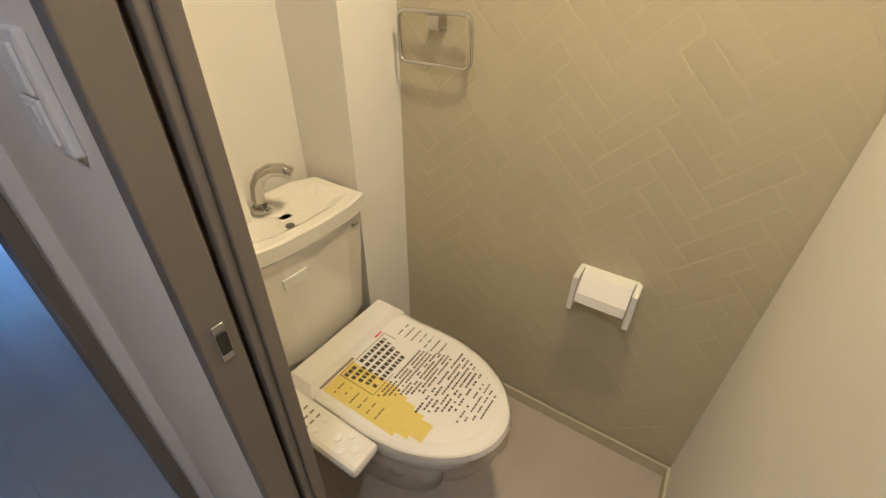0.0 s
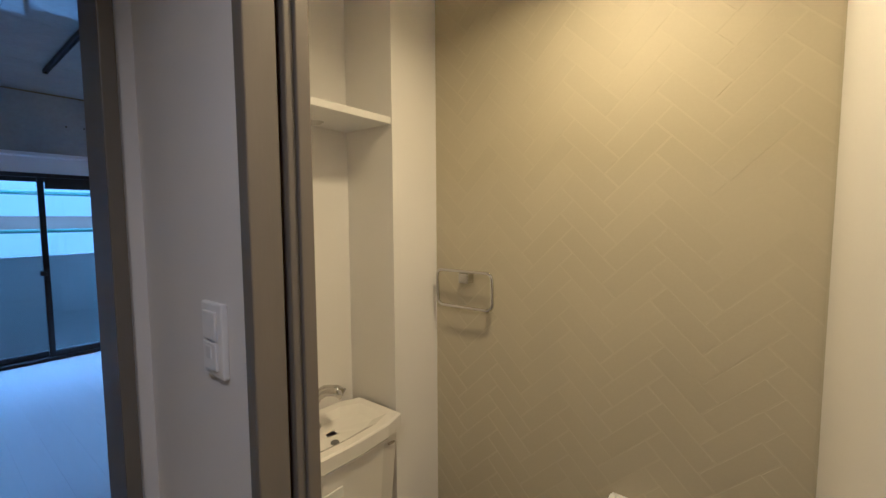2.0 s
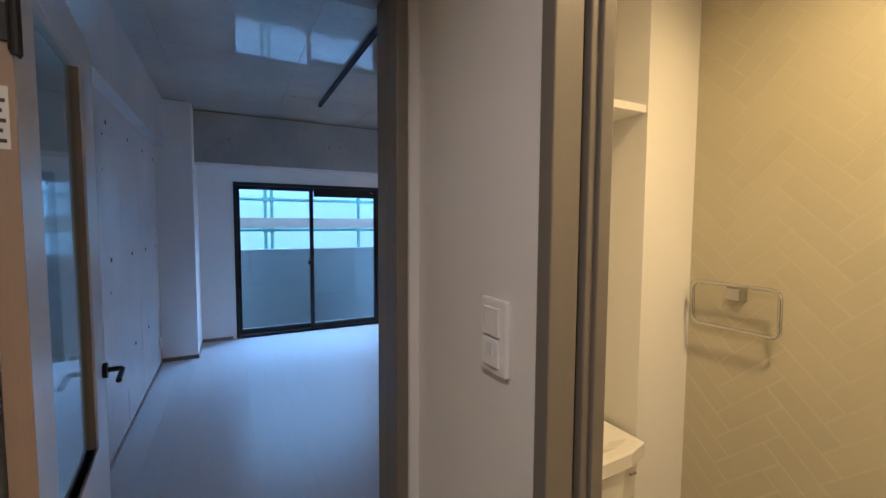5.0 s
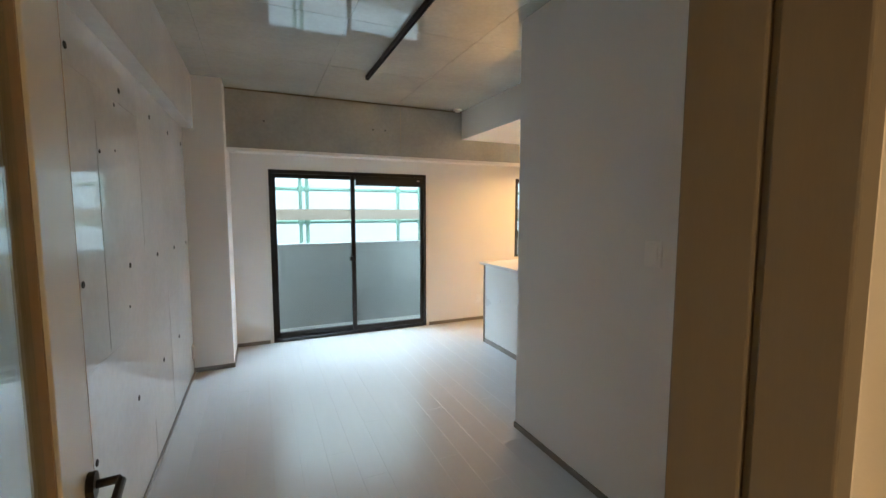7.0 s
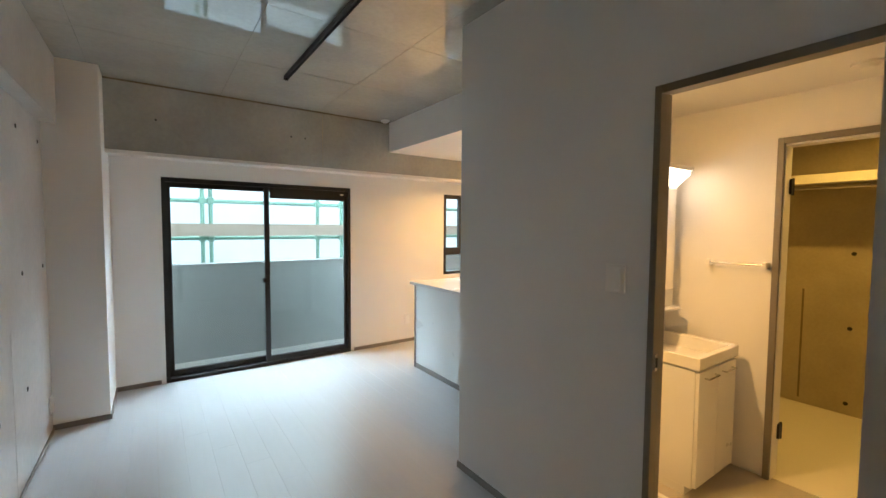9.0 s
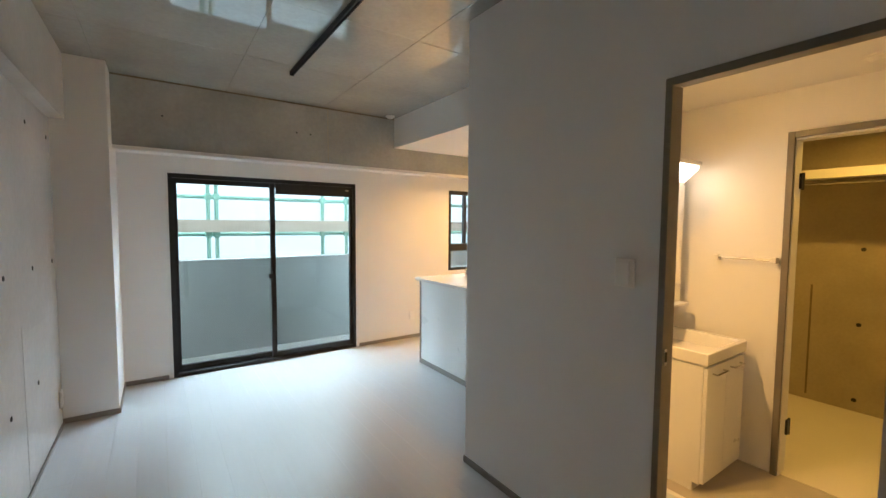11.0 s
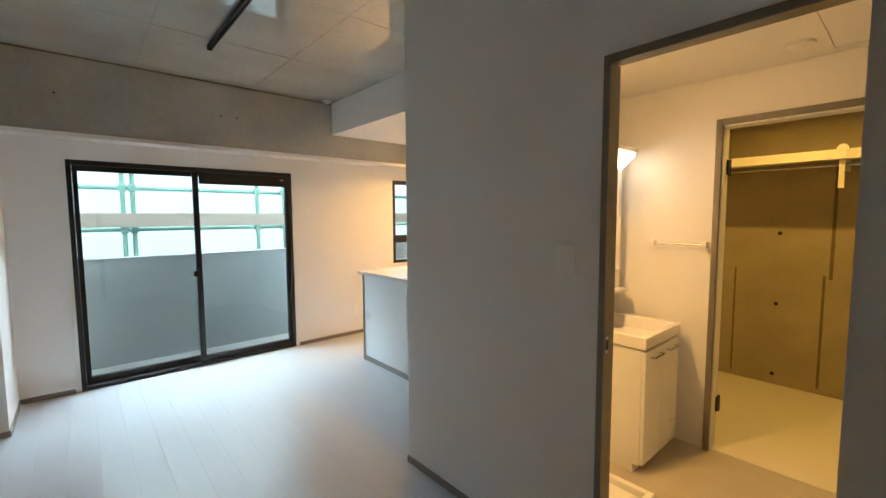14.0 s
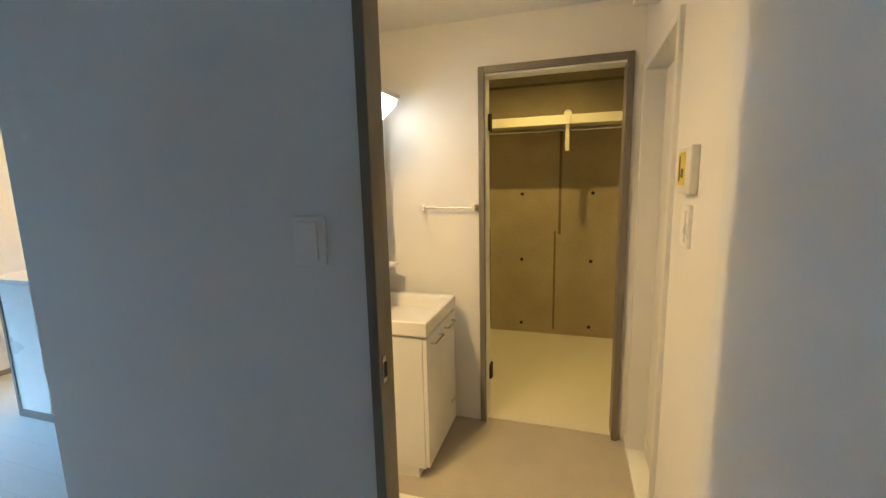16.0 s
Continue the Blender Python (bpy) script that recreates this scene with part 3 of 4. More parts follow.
# ---- toilet room ----
structure("niche_shelf", box(XH + 0.1, 0.872, 1.775, 0.903, 1.09, 1.797, 0.002), M_WHITE, "white shelf across the toilet niche")


def d_outline(cx, half, y_back, y_front, z, n=36, grow=0.0):
    """A toilet-seat outline: square at the back, round at the front."""
    pts = []
    straight = y_back - (y_back - y_front) * 0.42
    for k in range(n):
        a = math.pi * k / (n - 1)
        pts.append((cx + (half + grow) * math.cos(a), straight - (straight - y_front + grow) * math.sin(a), z))
    pts += [(cx - half * 0.98 - grow, y_back - 0.05, z), (cx - half * 0.9 - grow, y_back, z), (cx + half * 0.9 + grow, y_back, z), (cx + half * 0.98 + grow, y_back - 0.05, z)]
    return pts


TX = 0.69
wc = thing("toilet", "white ceramic toilet with a film-wrapped washlet lid", "toilet")
bowl = [d_outline(TX, h, yb, yf, z) for z, h, yb, yf in ((0.0, 0.11, 0.86, 0.42), (0.1, 0.105, 0.86, 0.42), (0.2, 0.12, 0.85, 0.36), (0.28, 0.155, 0.84, 0.30), (0.36, 0.185, 0.83, 0.275), (0.39, 0.19, 0.83, 0.27))]
part("bowl", loft(bowl), M_CERAMIC, wc, smooth=True)
part("seat", loft([d_outline(TX, 0.19, 0.80, 0.265, 0.392), d_outline(TX, 0.192, 0.80, 0.26, 0.40), d_outline(TX, 0.19, 0.80, 0.265, 0.415)]), M_PLASTIC, wc, smooth=True)
lid = part("lid", loft([d_outline(TX, 0.195, 0.76, 0.24, 0.418), d_outline(TX, 0.199, 0.76, 0.235, 0.43), d_outline(TX, 0.196, 0.755, 0.24, 0.447), d_outline(TX, 0.18, 0.75, 0.26, 0.455)]), M_PLASTIC, wc, smooth=False)
part("hinge_housing", loft([[(TX + sx * (0.2 - g), y, z) for sx, y in ((-1, 0.70 + g), (1, 0.70 + g), (1, 0.815 - g), (-1, 0.815 - g))] for z, g in ((0.40, 0.0), (0.45, 0.0), (0.475, 0.02))]), M_PLASTIC, wc)
arm = part("control_panel", box(TX - 0.285, 0.47, 0.425, TX - 0.2, 0.77, 0.462, 0.012), M_PLASTIC, wc)
for i, (u, v, r) in enumerate(((0.5, 0.09, 0.011), (0.5, 0.035, 0.011), (0.25, 0.06, 0.009), (0.75, 0.065, 0.009), (0.3, 0.15, 0.008), (0.7, 0.15, 0.008))):
    c = (TX - 0.285 + 0.085 * u, 0.47 + v)
    part("button", tube((*c, 0.4615), (*c, 0.4645), r, 14), M_GREYWALL, arm)
part("print", boxes(*[(TX - 0.275 + 0.02 * (i % 3), 0.64 + 0.022 * (i // 3), 0.4618, TX - 0.262 + 0.02 * (i % 3), 0.645 + 0.022 * (i // 3), 0.4632) for i in range(9)]), M_GREYPRINT, arm)
def film_sheet(z):
    """The printed field on the lid, following its outline."""
    pts = [p for p in d_outline(TX, 0.172, 0.735, 0.275, z)]
    return loft([pts, [(x, y, z + 0.001) for x, y, _ in pts]])


sheet = part("wrapper_print", film_sheet(0.4556), M_PLASTIC, wc, "printed clear film over the lid")
PZ = 0.4572


def patch(name, x0, y0, x1, y1, material, label, up=0.0):
    return part(name, box(TX + x0, y0, PZ - 0.0008, TX + x1, y1, PZ + 0.0002 + up), material, sheet, label)


for n in range(9):
    y1 = 0.695 - n * 0.034
    patch("yellow_field", -0.166 + max(0, n - 6) * 0.012, y1 - 0.0335, -0.05 - max(0, n - 4) * 0.010, y1, M_YELLOW, "yellow printed field")
patch("grey_field", -0.167, 0.698, -0.04, 0.728, M_GREYPRINT, "grey printed field")
patch("red_mark", 0.055, 0.70, 0.085, 0.712, M_RED, "small red mark")
rows = []


def text_row(y, x0, x1, h, w, skip=0.1):
    x = x0
    while x < x1:
        d = random.uniform(0.6, 1.1) * w
        if random.random() > skip:
            rows.append((TX + x, y, PZ + 0.0003, TX + min(x + d, x1), y + h, PZ + 0.0008))
        x += d + random.uniform(0.25, 0.4) * w


for n in range(5):
    text_row(0.668 - n * 0.022, -0.10 + 0.004 * n, 0.068 - 0.006 * n, 0.013, 0.012, 0.03)
for n in range(9):
    text_row(0.556 - n * 0.0115, -0.10 + 0.009 * n, 0.09 + 0.004 * n, 0.0055, 0.007, 0.1)
for n in range(7):
    text_row(0.446 - n * 0.0135, -0.085 + 0.010 * n, 0.150 - 0.006 * n, 0.0055, 0.008, 0.22)
for n in range(4):
    text_row(0.345 - n * 0.015, -0.05 + 0.014 * n, 0.11 - 0.012 * n, 0.0045, 0.007, 0.25)
for n in range(7):
    text_row(0.65 - n * 0.024, 0.105, 0.155, 0.0045, 0.007, 0.15)
for n in range(6):
    text_row(0.66 - n * 0.028, -0.155, -0.118, 0.004, 0.006, 0.15)
for r in ((-0.105, 0.69, 0.085, 0.6915), (-0.105, 0.57, -0.02, 0.5715), (-0.105, 0.57, -0.1035, 0.69), (0.0835, 0.645, 0.085, 0.69)):
    rows.append((TX + r[0], r[1], PZ + 0.0003, TX + r[2], r[3], PZ + 0.0008))
tagged(part("print", boxes(*rows), M_INK, sheet, "dark printed lines"), kind="stuff")
def crumpled(z, half, front, grow, wave):
    """One ring of the loose film, pleated unevenly round the lid."""
    ring_points = d_outline(TX, half, 0.70, front, z, grow=grow)
    return [(x + wave * math.sin(k * 2.1 + z * 40), y + wave * math.sin(k * 1.7 + 1), zz + wave * 0.8 * math.sin(k * 1.3)) for k, (x, y, zz) in enumerate(ring_points)]


part("film_skirt", loft([crumpled(0.449, 0.196, 0.25, 0.004, 0.001), crumpled(0.42, 0.198, 0.246, 0.009, 0.003), crumpled(0.385, 0.198, 0.246, 0.011, 0.006), crumpled(0.345, 0.19, 0.255, 0.008, 0.009)]), M_FILM, wc, "loose crumpled clear plastic film")
tank = part("tank", loft([[(TX + sx * w, y, z) for sx, y in ((-1, yf + 0.02), (-0.6, yf), (0.6, yf), (1, yf + 0.02), (1, 1.05), (-1, 1.05))] for z, w, yf in ((0.40, 0.165, 0.86), (0.42, 0.172, 0.845), (0.79, 0.187, 0.822), (0.80, 0.187, 0.822))]), M_CERAMIC, wc)
part("label_plate", box(TX - 0.12, 0.8215, 0.705, TX - 0.045, 0.829, 0.735, 0.001), M_GREYWALL, tank, "small grey maker's plate")


def basin_top():
    def o(w, yf, yb, z):
        return [(TX + sx * w, y, z) for sx, y in ((-1, yf + 0.022), (-0.6, yf), (0, yf - 0.006), (0.6, yf), (1, yf + 0.022), (1, yb - 0.03), (0.62, yb), (-0.62, yb), (-1, yb - 0.03))]
    return loft([o(0.19, 0.812, 1.05, 0.802), o(0.196, 0.806, 1.055, 0.81), o(0.196, 0.806, 1.055, 0.848), o(0.19, 0.812, 1.05, 0.853), o(0.165, 0.84, 1.02, 0.851), o(0.13, 0.87, 0.99, 0.835), o(0.02, 0.92, 0.95, 0.83)])


part("flush_mark", box(TX + 0.135, 0.8215, 0.77, TX + 0.16, 0.828, 0.776, 0.001), M_GREYPRINT, tank, "tiny grey printed mark")
top = part("basin_lid", basin_top(), M_CERAMIC, wc, "white hand-wash basin lid")
part("drain", tube((TX - 0.03, 0.875, 0.832), (TX - 0.03, 0.875, 0.838), 0.012, 14), M_DARKREC, top)
part("spout_base", tube((0.665, 0.995, 0.84), (0.665, 0.995, 0.85), 0.03, 20, 0.026), M_CHROME, wc, "chrome spout collar", smooth=True)
part("spout", bent_tube([(0.665, 0.995, 0.848), (0.664, 0.995, 0.88), (0.667, 0.99, 0.915), (0.676, 0.978, 0.942), (0.692, 0.957, 0.957), (0.71, 0.93, 0.958), (0.722, 0.912, 0.948)], 0.0175, seg=16), M_CHROME, wc, "chrome spout", smooth=True)

ring = thing("towel_ring", "chrome rounded rectangular towel ring", "towel ring")
part("bracket", box(1.088, 0.705, 1.255, 1.1265, 0.745, 1.29, 0.004), M_CHROME, ring)
pts = []
for cy, cz, a0 in ((0.815, 1.275, 0), (0.635, 1.275, 90), (0.635, 1.195, 180), (0.815, 1.195, 270)):
    for k in range(6):
        a = radians(a0 + 18 * k)
        pts.append((1.09 + (1.28 - cz) * 0.05, cy + 0.022 * math.cos(a), cz + 0.022 * math.sin(a)))
part("loop", bent_tube(pts, 0.0055, closed=True), M_CHROME, ring, smooth=True)

ph = thing("paper_holder", "white plastic toilet paper holder on the wall", "paper holder")
part("back_plate", box(1.112, 0.075, 0.60, 1.1265, 0.235, 0.70, 0.003), M_PLASTIC, ph)
for y in (0.068, 0.222):
    part("arm", box(1.05, y, 0.585, 1.12, y + 0.016, 0.70, 0.004), M_PLASTIC, ph)
part("cover", loft([[(x, y, z) for x, z in ((1.112, 0.702), (1.080, 0.700), (1.046, 0.655), (1.040, 0.628), (1.044, 0.627), (1.050, 0.652), (1.083, 0.693), (1.112, 0.695))] for y in (0.087, 0.219)]), M_PLASTIC, ph)

# ---- washroom ----
van = thing("washbasin_cabinet", "white washbasin cabinet with metal handles", "washbasin")
VX0, VX1, VY = 2.24, 2.745, 2.13
part("body", box(VX0 + 0.01, VY + 0.025, 0.05, VX1 - 0.01, 2.618, 0.72, 0.002), M_WHITE, van)
part("plinth", box(VX0 + 0.01, VY + 0.06, 0.0, VX1 - 0.01, 2.618, 0.05), M_WHITE, van)
for a, b in ((VX0 + 0.012, (VX0 + VX1) / 2 - 0.002), ((VX0 + VX1) / 2 + 0.002, VX1 - 0.012)):
    d = part("door", box(a, VY + 0.004, 0.06, b, VY + 0.024, 0.715, 0.002), M_WHITE, van)
    hx = b - 0.175 if a < 2.3 else a + 0.045
    part("handle", bent_tube([(hx, VY + 0.006, 0.675), (hx, VY - 0.02, 0.675), (hx + 0.13, VY - 0.02, 0.675), (hx + 0.13, VY + 0.006, 0.675)], 0.005), M_CHROME, d, "metal bar handle")


def basin():
    def o(i, z):
        return [(VX0 + i, VY + i, z), (VX1 - i, VY + i, z), (VX1 - i, 2.618 - i, z), (VX0 + i, 2.618 - i, z)]
    return loft([o(0.012, 0.722), o(0, 0.735), o(0, 0.795), o(0.006, 0.80), o(0.028, 0.799), o(0.036, 0.79), o(0.06, 0.66), o(0.12, 0.64)])


part("basin", basin(), M_CERAMIC, van, "white moulded basin top")
mc = thing("mirror_cabinet", "white mirror cabinet with a lit lamp along its top", "mirror cabinet")
part("cabinet", box(2.25, 2.53, 0.98, 2.74, 2.618, 1.80, 0.003), M_WHITE, mc)
part("mirror", box(2.262, 2.524, 1.10, 2.728, 2.529, 1.77), mat("mirror_silver", (0.9, 0.9, 0.9), 0.03, metal=1.0, var=0.0), mc, "clear mirror")
part("shelf", box(2.25, 2.47, 0.965, 2.74, 2.618, 0.98, 0.003), M_WHITE, mc)


def wedge(x0, x1, profile):
    """A bar along x with a cross-section in (y, z)."""
    return loft([[(x, y, z) for y, z in profile] for x in (x0, x1)])


lh = part("lamp_housing", wedge(2.25, 2.74, ((2.618, 1.80), (2.53, 1.80), (2.53, 1.83), (2.44, 1.885), (2.425, 1.885), (2.425, 1.912), (2.618, 1.915))), M_WHITE, mc)
part("led_panel", wedge(2.262, 2.728, ((2.525, 1.788), (2.440, 1.862), (2.440, 1.882), (2.525, 1.828))), M_LED, lh, "glowing white lamp")

tb = thing("towel_bar", "thin white towel bar on the washroom wall", "towel bar")
for y in (2.03, 2.335):
    part("post", box(2.775, y - 0.012, 1.275, 2.83, y + 0.012, 1.31, 0.003), M_PLASTIC, tb)
part("bar", tube((2.785, 2.03, 1.293), (2.785, 2.335, 1.293), 0.006), M_CHROME, tb)

pan = thing("washing_machine_pan", "white plastic washing machine pan on the floor", "drain pan")
part("tray", box(1.47, 1.99, 0.0, 2.065, 2.6, 0.022, 0.004), M_PLASTIC, pan)
for r in ((1.47, 1.99, 0.022, 2.065, 2.025, 0.06), (1.47, 2.565, 0.022, 2.065, 2.6, 0.06), (1.47, 2.025, 0.022, 1.505, 2.565, 0.06), (2.03, 2.025, 0.022, 2.065, 2.565, 0.06)):
    part("rim", box(*r, bevel=0.005), M_PLASTIC, pan)

cp = thing("bath_controller", "white bath water controller with a yellow sticker", "control panel")
part("case", box(1.78, 1.19, 1.385, 1.91, 1.212, 1.515, 0.004), M_PLASTIC, cp)
part("sticker", box(1.83, 1.2125, 1.41, 1.905, 1.2135, 1.50), M_YELLOW, cp, "yellow sticker")
part("print", boxes((1.845, 1.2137, 1.43, 1.87, 1.2142, 1.455), (1.88, 1.2137, 1.42, 1.895, 1.2142, 1.49)), M_INK, cp)
wall_plate("light_switch", "white wall switch beside the bathroom doorway", 1.85, 1.19, 1.295, 0, 1, 0.075, 0.12, ((-0.045, 0.045),))

bx = thing("wall_box", "white box high on the washroom wall", "cabinet")
part("case", box(1.78, 1.19, 2.12, 2.50, 1.29, 2.279, 0.004), M_WHITE, bx)
part("front_cover", box(1.80, 1.291, 2.135, 2.48, 1.299, 2.265, 0.003), M_WHITE, bx)
part("screw", tube((2.25, 1.299, 2.16), (2.25, 1.303, 2.16), 0.006, 10), M_INK, bx)
dc = thing("door_stop_block", "small grey block under the washroom door head", "door stop")
part("block", box(1.475, 1.195, 2.03, 1.56, 1.26, 2.10, 0.004), M_GREYWALL, dc)
part("bracket", box(1.462, 1.20, 2.04, 1.4745, 1.255, 2.09, 0.001), M_CHROME, dc)
vt = thing("ceiling_vent", "round white ceiling vent in the washroom", "vent")
part("rim", tube((2.55, 1.60, 2.28), (2.55, 1.60, 2.268), 0.06, 24), M_PLASTIC, vt)
part("cone", tube((2.55, 1.60, 2.268), (2.55, 1.60, 2.255), 0.045, 24, 0.03), M_PLASTIC, vt)
ht = thing("ceiling_hatch", "white access hatch in the washroom ceiling", "hatch")
part("frame", boxes((2.1, 1.25, 2.272, 2.13, 1.52, 2.28), (2.72, 1.25, 2.272, 2.75, 1.52, 2.28), (2.13, 1.25, 2.272, 2.72, 1.275, 2.28), (2.13, 1.495, 2.272, 2.72, 1.52, 2.28)), M_PLASTIC, ht)
part("panel", box(2.132, 1.277, 2.274, 2.718, 1.493, 2.28), M_WHITE, ht)


def downlight(x, y, z, where):
    d = thing("downlight", "lit round recessed downlight in the " + where, "downlight")
    bm = bmesh.new()
    bmesh.ops.create_circle(bm, cap_ends=True, segments=24, radius=0.045, matrix=Matrix.Translation((x, y, z + 0.014)))
    part("diffuser", bm, M_LAMPDISC, d)
    part("trim", bent_tube([(x + 0.05 * math.cos(k * math.tau / 24), y + 0.05 * math.sin(k * math.tau / 24), z) for k in range(24)], 0.005, closed=True, seg=6), M_PLASTIC, d)


downlight(0.72, 0.21, 2.318, "toilet ceiling")
downlight(-0.42, 0.0, 2.308, "hall ceiling")
downlight(1.50, 2.50, 2.278, "washroom ceiling")
downlight(3.48, 1.75, 2.498, "closet ceiling")
downlight(3.15, 4.75, 2.361, "kitchen ceiling")

# ---- closet ----
cs = thing("closet_shelf", "cream wooden closet shelf with a hanging rail", "shelf")
part("shelf", box(4.0, 0.602, 1.885, 4.402, 2.738, 1.905, 0.002), M_CLOSETFLOOR, cs)
part("front_edge", box(3.985, 0.602, 1.86, 4.0, 2.738, 1.93, 0.002), M_CLOSETFLOOR, cs)
br = part("bracket", boxes((4.0, 1.54, 1.66, 4.03, 1.57, 1.885), (4.03, 1.54, 1.80, 4.40, 1.57, 1.885), (3.97, 1.535, 1.86, 3.985, 1.575, 1.945), bevel=0.002), M_CLOSETFLOOR, cs)
part("hanging_rail", tube((4.1, 0.602, 1.83), (4.1, 2.738, 1.83), 0.0125), M_CHROME, cs, "metal hanging rail")
part("bracket_cap", tube((3.972, 1.555, 1.935), (3.99, 1.555, 1.935), 0.03, 20), M_PLASTIC, cs, "round cream bracket cap")
pp = thing("pipe", "thin brown pipe along the closet wall", "pipe")
part("run", tube((4.385, 0.602, 2.25), (4.385, 2.738, 2.25), 0.012), M_STREAK, pp)
# Two stained formwork joints; the middle strip paints the shelf bracket's shadow.
for y, z0, z1, w in ((1.64, 0.05, 0.98, 0.018), (1.60, 0.95, 1.86, 0.022), (2.24, 0.05, 1.0, 0.014)):
    structure("trim_joint", box(4.4015, y, z0, 4.4038, y + w, z1), M_STREAK, "brown strip for joint stains and a painted bracket shadow")


def tie_hole(x, y, z, r, nx, parent_label):
    h = thing("tie_hole", "dark round formwork tie hole in " + parent_label, "tie hole", group="tie holes in " + parent_label)
    part("cup", tube((x, y, z), (x + nx * 0.0025, y, z), r, 14), M_HOLE, h)


for x in (-0.14, 0.98, 1.12, 2.3):
    h = thing("tie_hole", "small dark tie hole in the concrete beam", "tie hole", group="tie holes in the beam")
    part("cup", tube((x, 5.455, 2.40), (x, 5.4525, 2.40), 0.008, 14), M_HOLE, h)
structure("trim_beam_joint", box(1.30, 5.4535, 2.126, 1.304, 5.456, 2.694), M_CONC_RAW, "thin formwork joint in the concrete beam")
for y in (1.335, 1.945):
    for z in (0.095, 0.71, 1.315):
        tie_hole(4.404, y, z, 0.016, -1, "the closet wall")
for y in (1.5, 2.11, 2.72, 3.33, 3.94, 4.50, 5.05):
    for z, j in ((0.53, 0), (1.22, 0), (2.07, 0)):
        if not (z < 0.6 and y > 5):
            tie_hole(XC + 0.004, y, z, 0.0135, 1, "the concrete wall")

for y, z, rad in ((3.24, 1.985, 0.009), (3.0, 1.74, 0.009), (3.21, 1.77, 0.006), (2.36, 1.62, 0.008), (3.28, 1.02, 0.007)):
    pit = thing("pit", "small dark pit in the sealed concrete wall", "pit", group="pits in the concrete wall")
    part("cup", tube((XC + 0.004, y, z), (XC + 0.0062, y, z), rad, 10), M_HOLE, pit)
for y, z0, z1, w in ((3.636, 1.74, 2.0, 0.010), (3.638, 1.30, 1.74, 0.004), (2.972, 1.10, 1.86, 0.006), (2.97, 0.90, 1.10, 0.003), (4.207, 0.02, 0.92, 0.008), (3.638, 0.02, 0.27, 0.005), (2.338, 0.95, 1.7, 0.005)):
    structure("trim_joint", box(XC + 0.0036, y, z0, XC + 0.0046, y + w, z1), M_SCAR, "grey stained formwork joint")
structure("trim_joint", box(XC + 0.0036, 3.24, 2.004, XC + 0.0046, 3.64, 2.009), M_SCAR, "grey stained formwork joint")

# ---- pieces: concrete panels, herringbone panels, floor planks ----
west = bpy.data.objects["wall_west"]
ys = [1.1, 1.70, 2.34, 2.975, 3.64, 4.21, 5.0, 5.17]
zs = [0.0, 0.88, 2.01, 2.225]
for a, b in zip(ys, ys[1:]):
    for c, d in zip(zs, zs[1:]):
        part("panel", box(XC - 0.004, a + 0.0002, c + 0.0002, XC + random.uniform(0.0032, 0.0034), b - 0.0002, d - 0.0002), M_CONC_PALE, west)

side = bpy.data.objects["wall_toilet_side"]
HW, HL, GAP = 0.054, 0.175, 0.003
c45 = math.sqrt(0.5)


def clip_rect(corners):
    """Clip a polygon in (y, z) to the wall's face."""
    for axis, lim, sign in ((0, -0.188, 1), (0, 0.868, -1), (1, 0.0, 1), (1, 2.318, -1)):
        out = []
        for i, p in enumerate(corners):
            q = corners[(i + 1) % len(corners)]
            a, b = (p[axis] - lim) * sign, (q[axis] - lim) * sign
            if a >= 0:
                out.append(p)
            if a * b < 0:
                s = a / (a - b)
                out.append((p[0] + (q[0] - p[0]) * s, p[1] + (q[1] - p[1]) * s))
        corners = out
        if len(corners) < 3:
            return []
    return corners


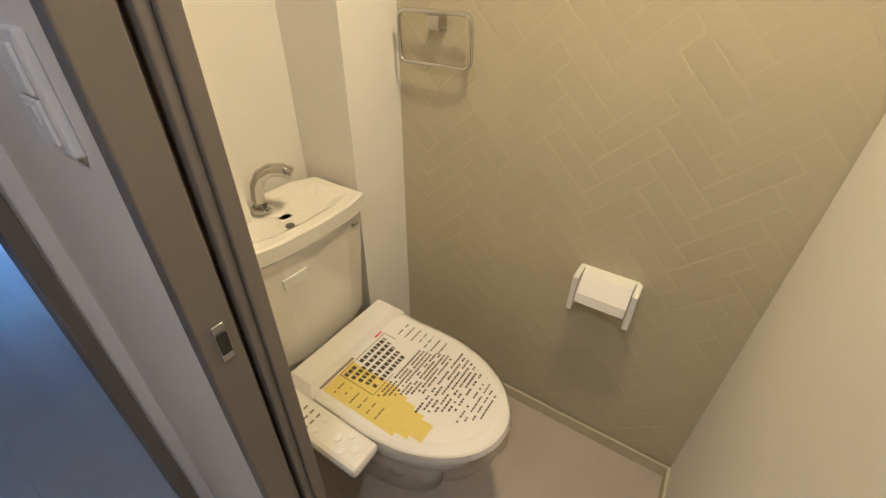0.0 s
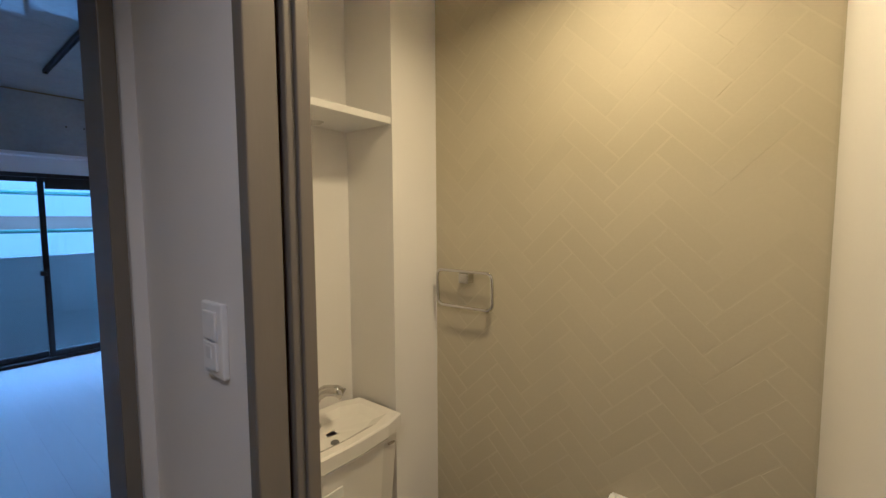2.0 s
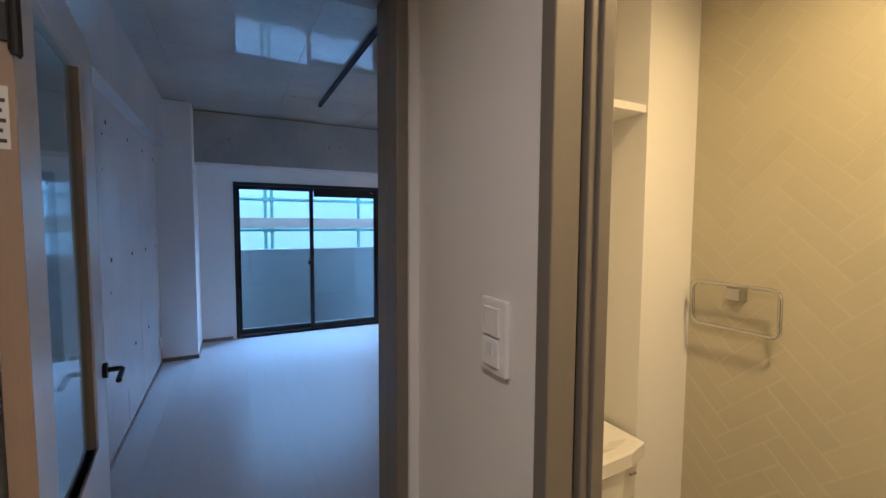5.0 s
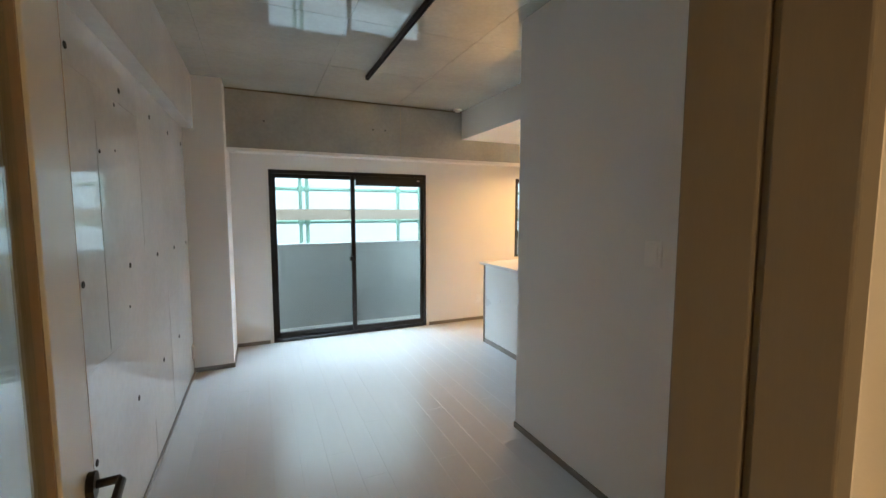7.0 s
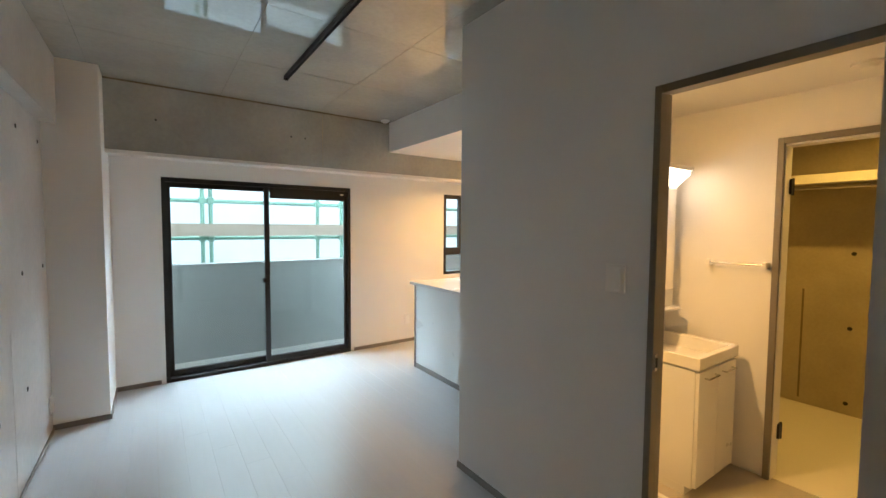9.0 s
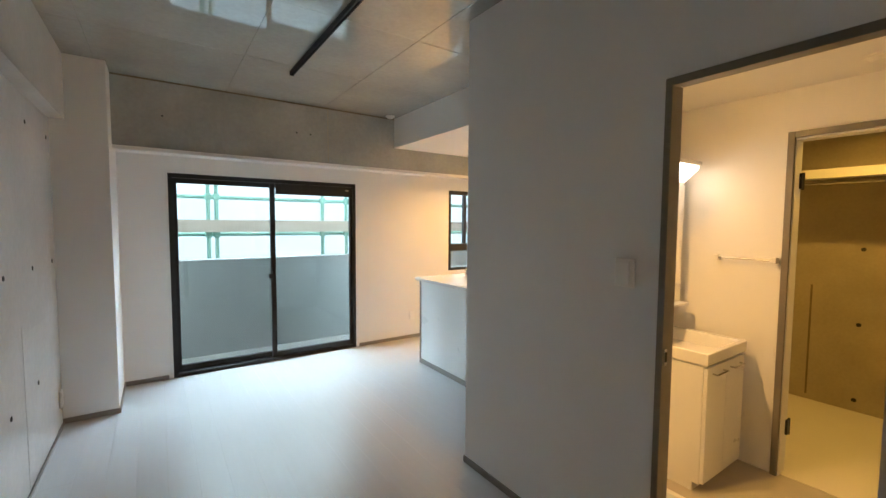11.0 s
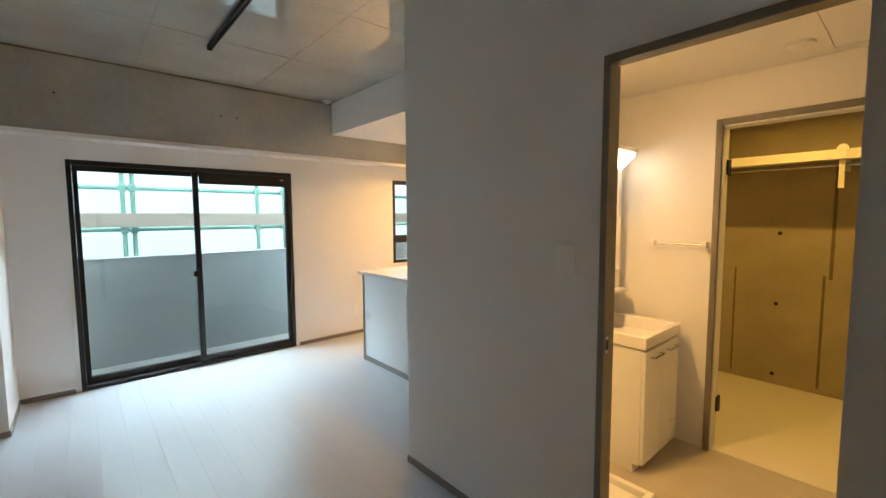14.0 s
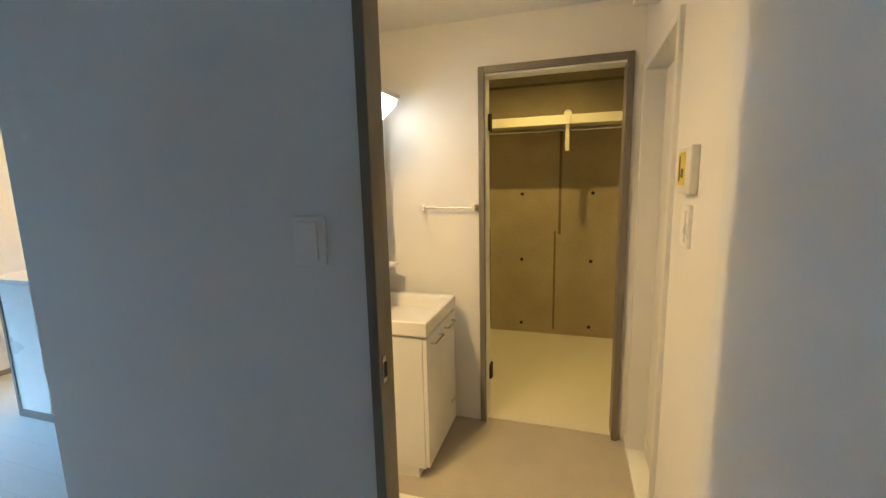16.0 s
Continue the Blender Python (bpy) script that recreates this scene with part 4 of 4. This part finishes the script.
def herring_piece(poly, deep):
    bm = bmesh.new()
    cy, cz = sum(p[0] for p in poly) / len(poly), sum(p[1] for p in poly) / len(poly)
    outer = [bm.verts.new((1.134, *p)) for p in poly]
    inner = []
    for p in poly:
        d = math.hypot(p[0] - cy, p[1] - cz) or 1
        inner.append(bm.verts.new((1.134 - deep, p[0] + (cy - p[0]) / d * 0.002, p[1] + (cz - p[1]) / d * 0.0015)))
    n = len(poly)
    for k in range(n):
        bm.faces.new((outer[k], outer[(k + 1) % n], inner[(k + 1) % n], inner[k]))
    bm.faces.new(inner)
    bmesh.ops.recalc_face_normals(bm, faces=bm.faces)
    return bm


for i in range(-60, 90):
    for j in range(-14, 16):
        ou, ov = i * HW + j * HL, i * HW - j * HL
        for u0, v0, u1, v1 in ((ou, ov, ou + HL, ov + HW), (ou, ov + HW, ou + HW, ov + HW + HL)):
            g = GAP / 2
            rect = [(u0 + g, v0 + g), (u1 - g, v0 + g), (u1 - g, v1 - g), (u0 + g, v1 - g)]
            poly = clip_rect([((u - v) * c45 + 0.03, (u + v) * c45 + 0.068) for u, v in rect])
            if len(poly) >= 3:
                area = abs(sum(p[0] * q[1] - p[1] * q[0] for p, q in zip(poly, poly[1:] + poly[:1]))) / 2
                if area > 1e-4:
                    part("tile", herring_piece(poly, random.uniform(0.0066, 0.0069)), M_HERR, side)

floor = bpy.data.objects["floor"]
PW, PL = 0.151, 0.91
k = 0
x = -1.55
while x < 3.8:
    y = -1.55 - (k % 3) * PL / 3
    while y < YW:
        x0, x1, y0, y1 = max(x, -1.55), min(x + PW, 3.8), max(y, -1.5), min(y + PL, YW)
        rects = []
        if x0 < XC + 0.004:
            rects.append((x0, y0, x1, min(y1, YD)))
            rects.append((max(x0, XC + 0.004), max(y0, YD), x1, y1))
        elif x0 >= 1.41:
            rects.append((x0, max(y0, 3.13), x1, y1))
        elif x1 > 1.41:
            rects.append((x0, max(y0, 1.1), 1.41, min(y1, 3.13)))
            rects.append((x0, max(y0, 3.13), x1, y1))
        elif x1 > XH + 0.05:
            rects.append((x0, max(y0, 1.1), x1, y1))
            rects.append((x0, y0, min(x1, XH + 0.05), min(y1, 1.1)))
        else:
            rects.append((x0, y0, x1, y1))
        for a, b, c, d in rects:
            if c - a > 0.005 and d - b > 0.005:
                part("plank", box(a + 0.0003, b + 0.0003, -0.012, c - 0.0003, d - 0.0003, random.uniform(-0.0001, 0.0), 0.0003), M_PLANK, floor)
        y += PL
    x += PW
    k += 1
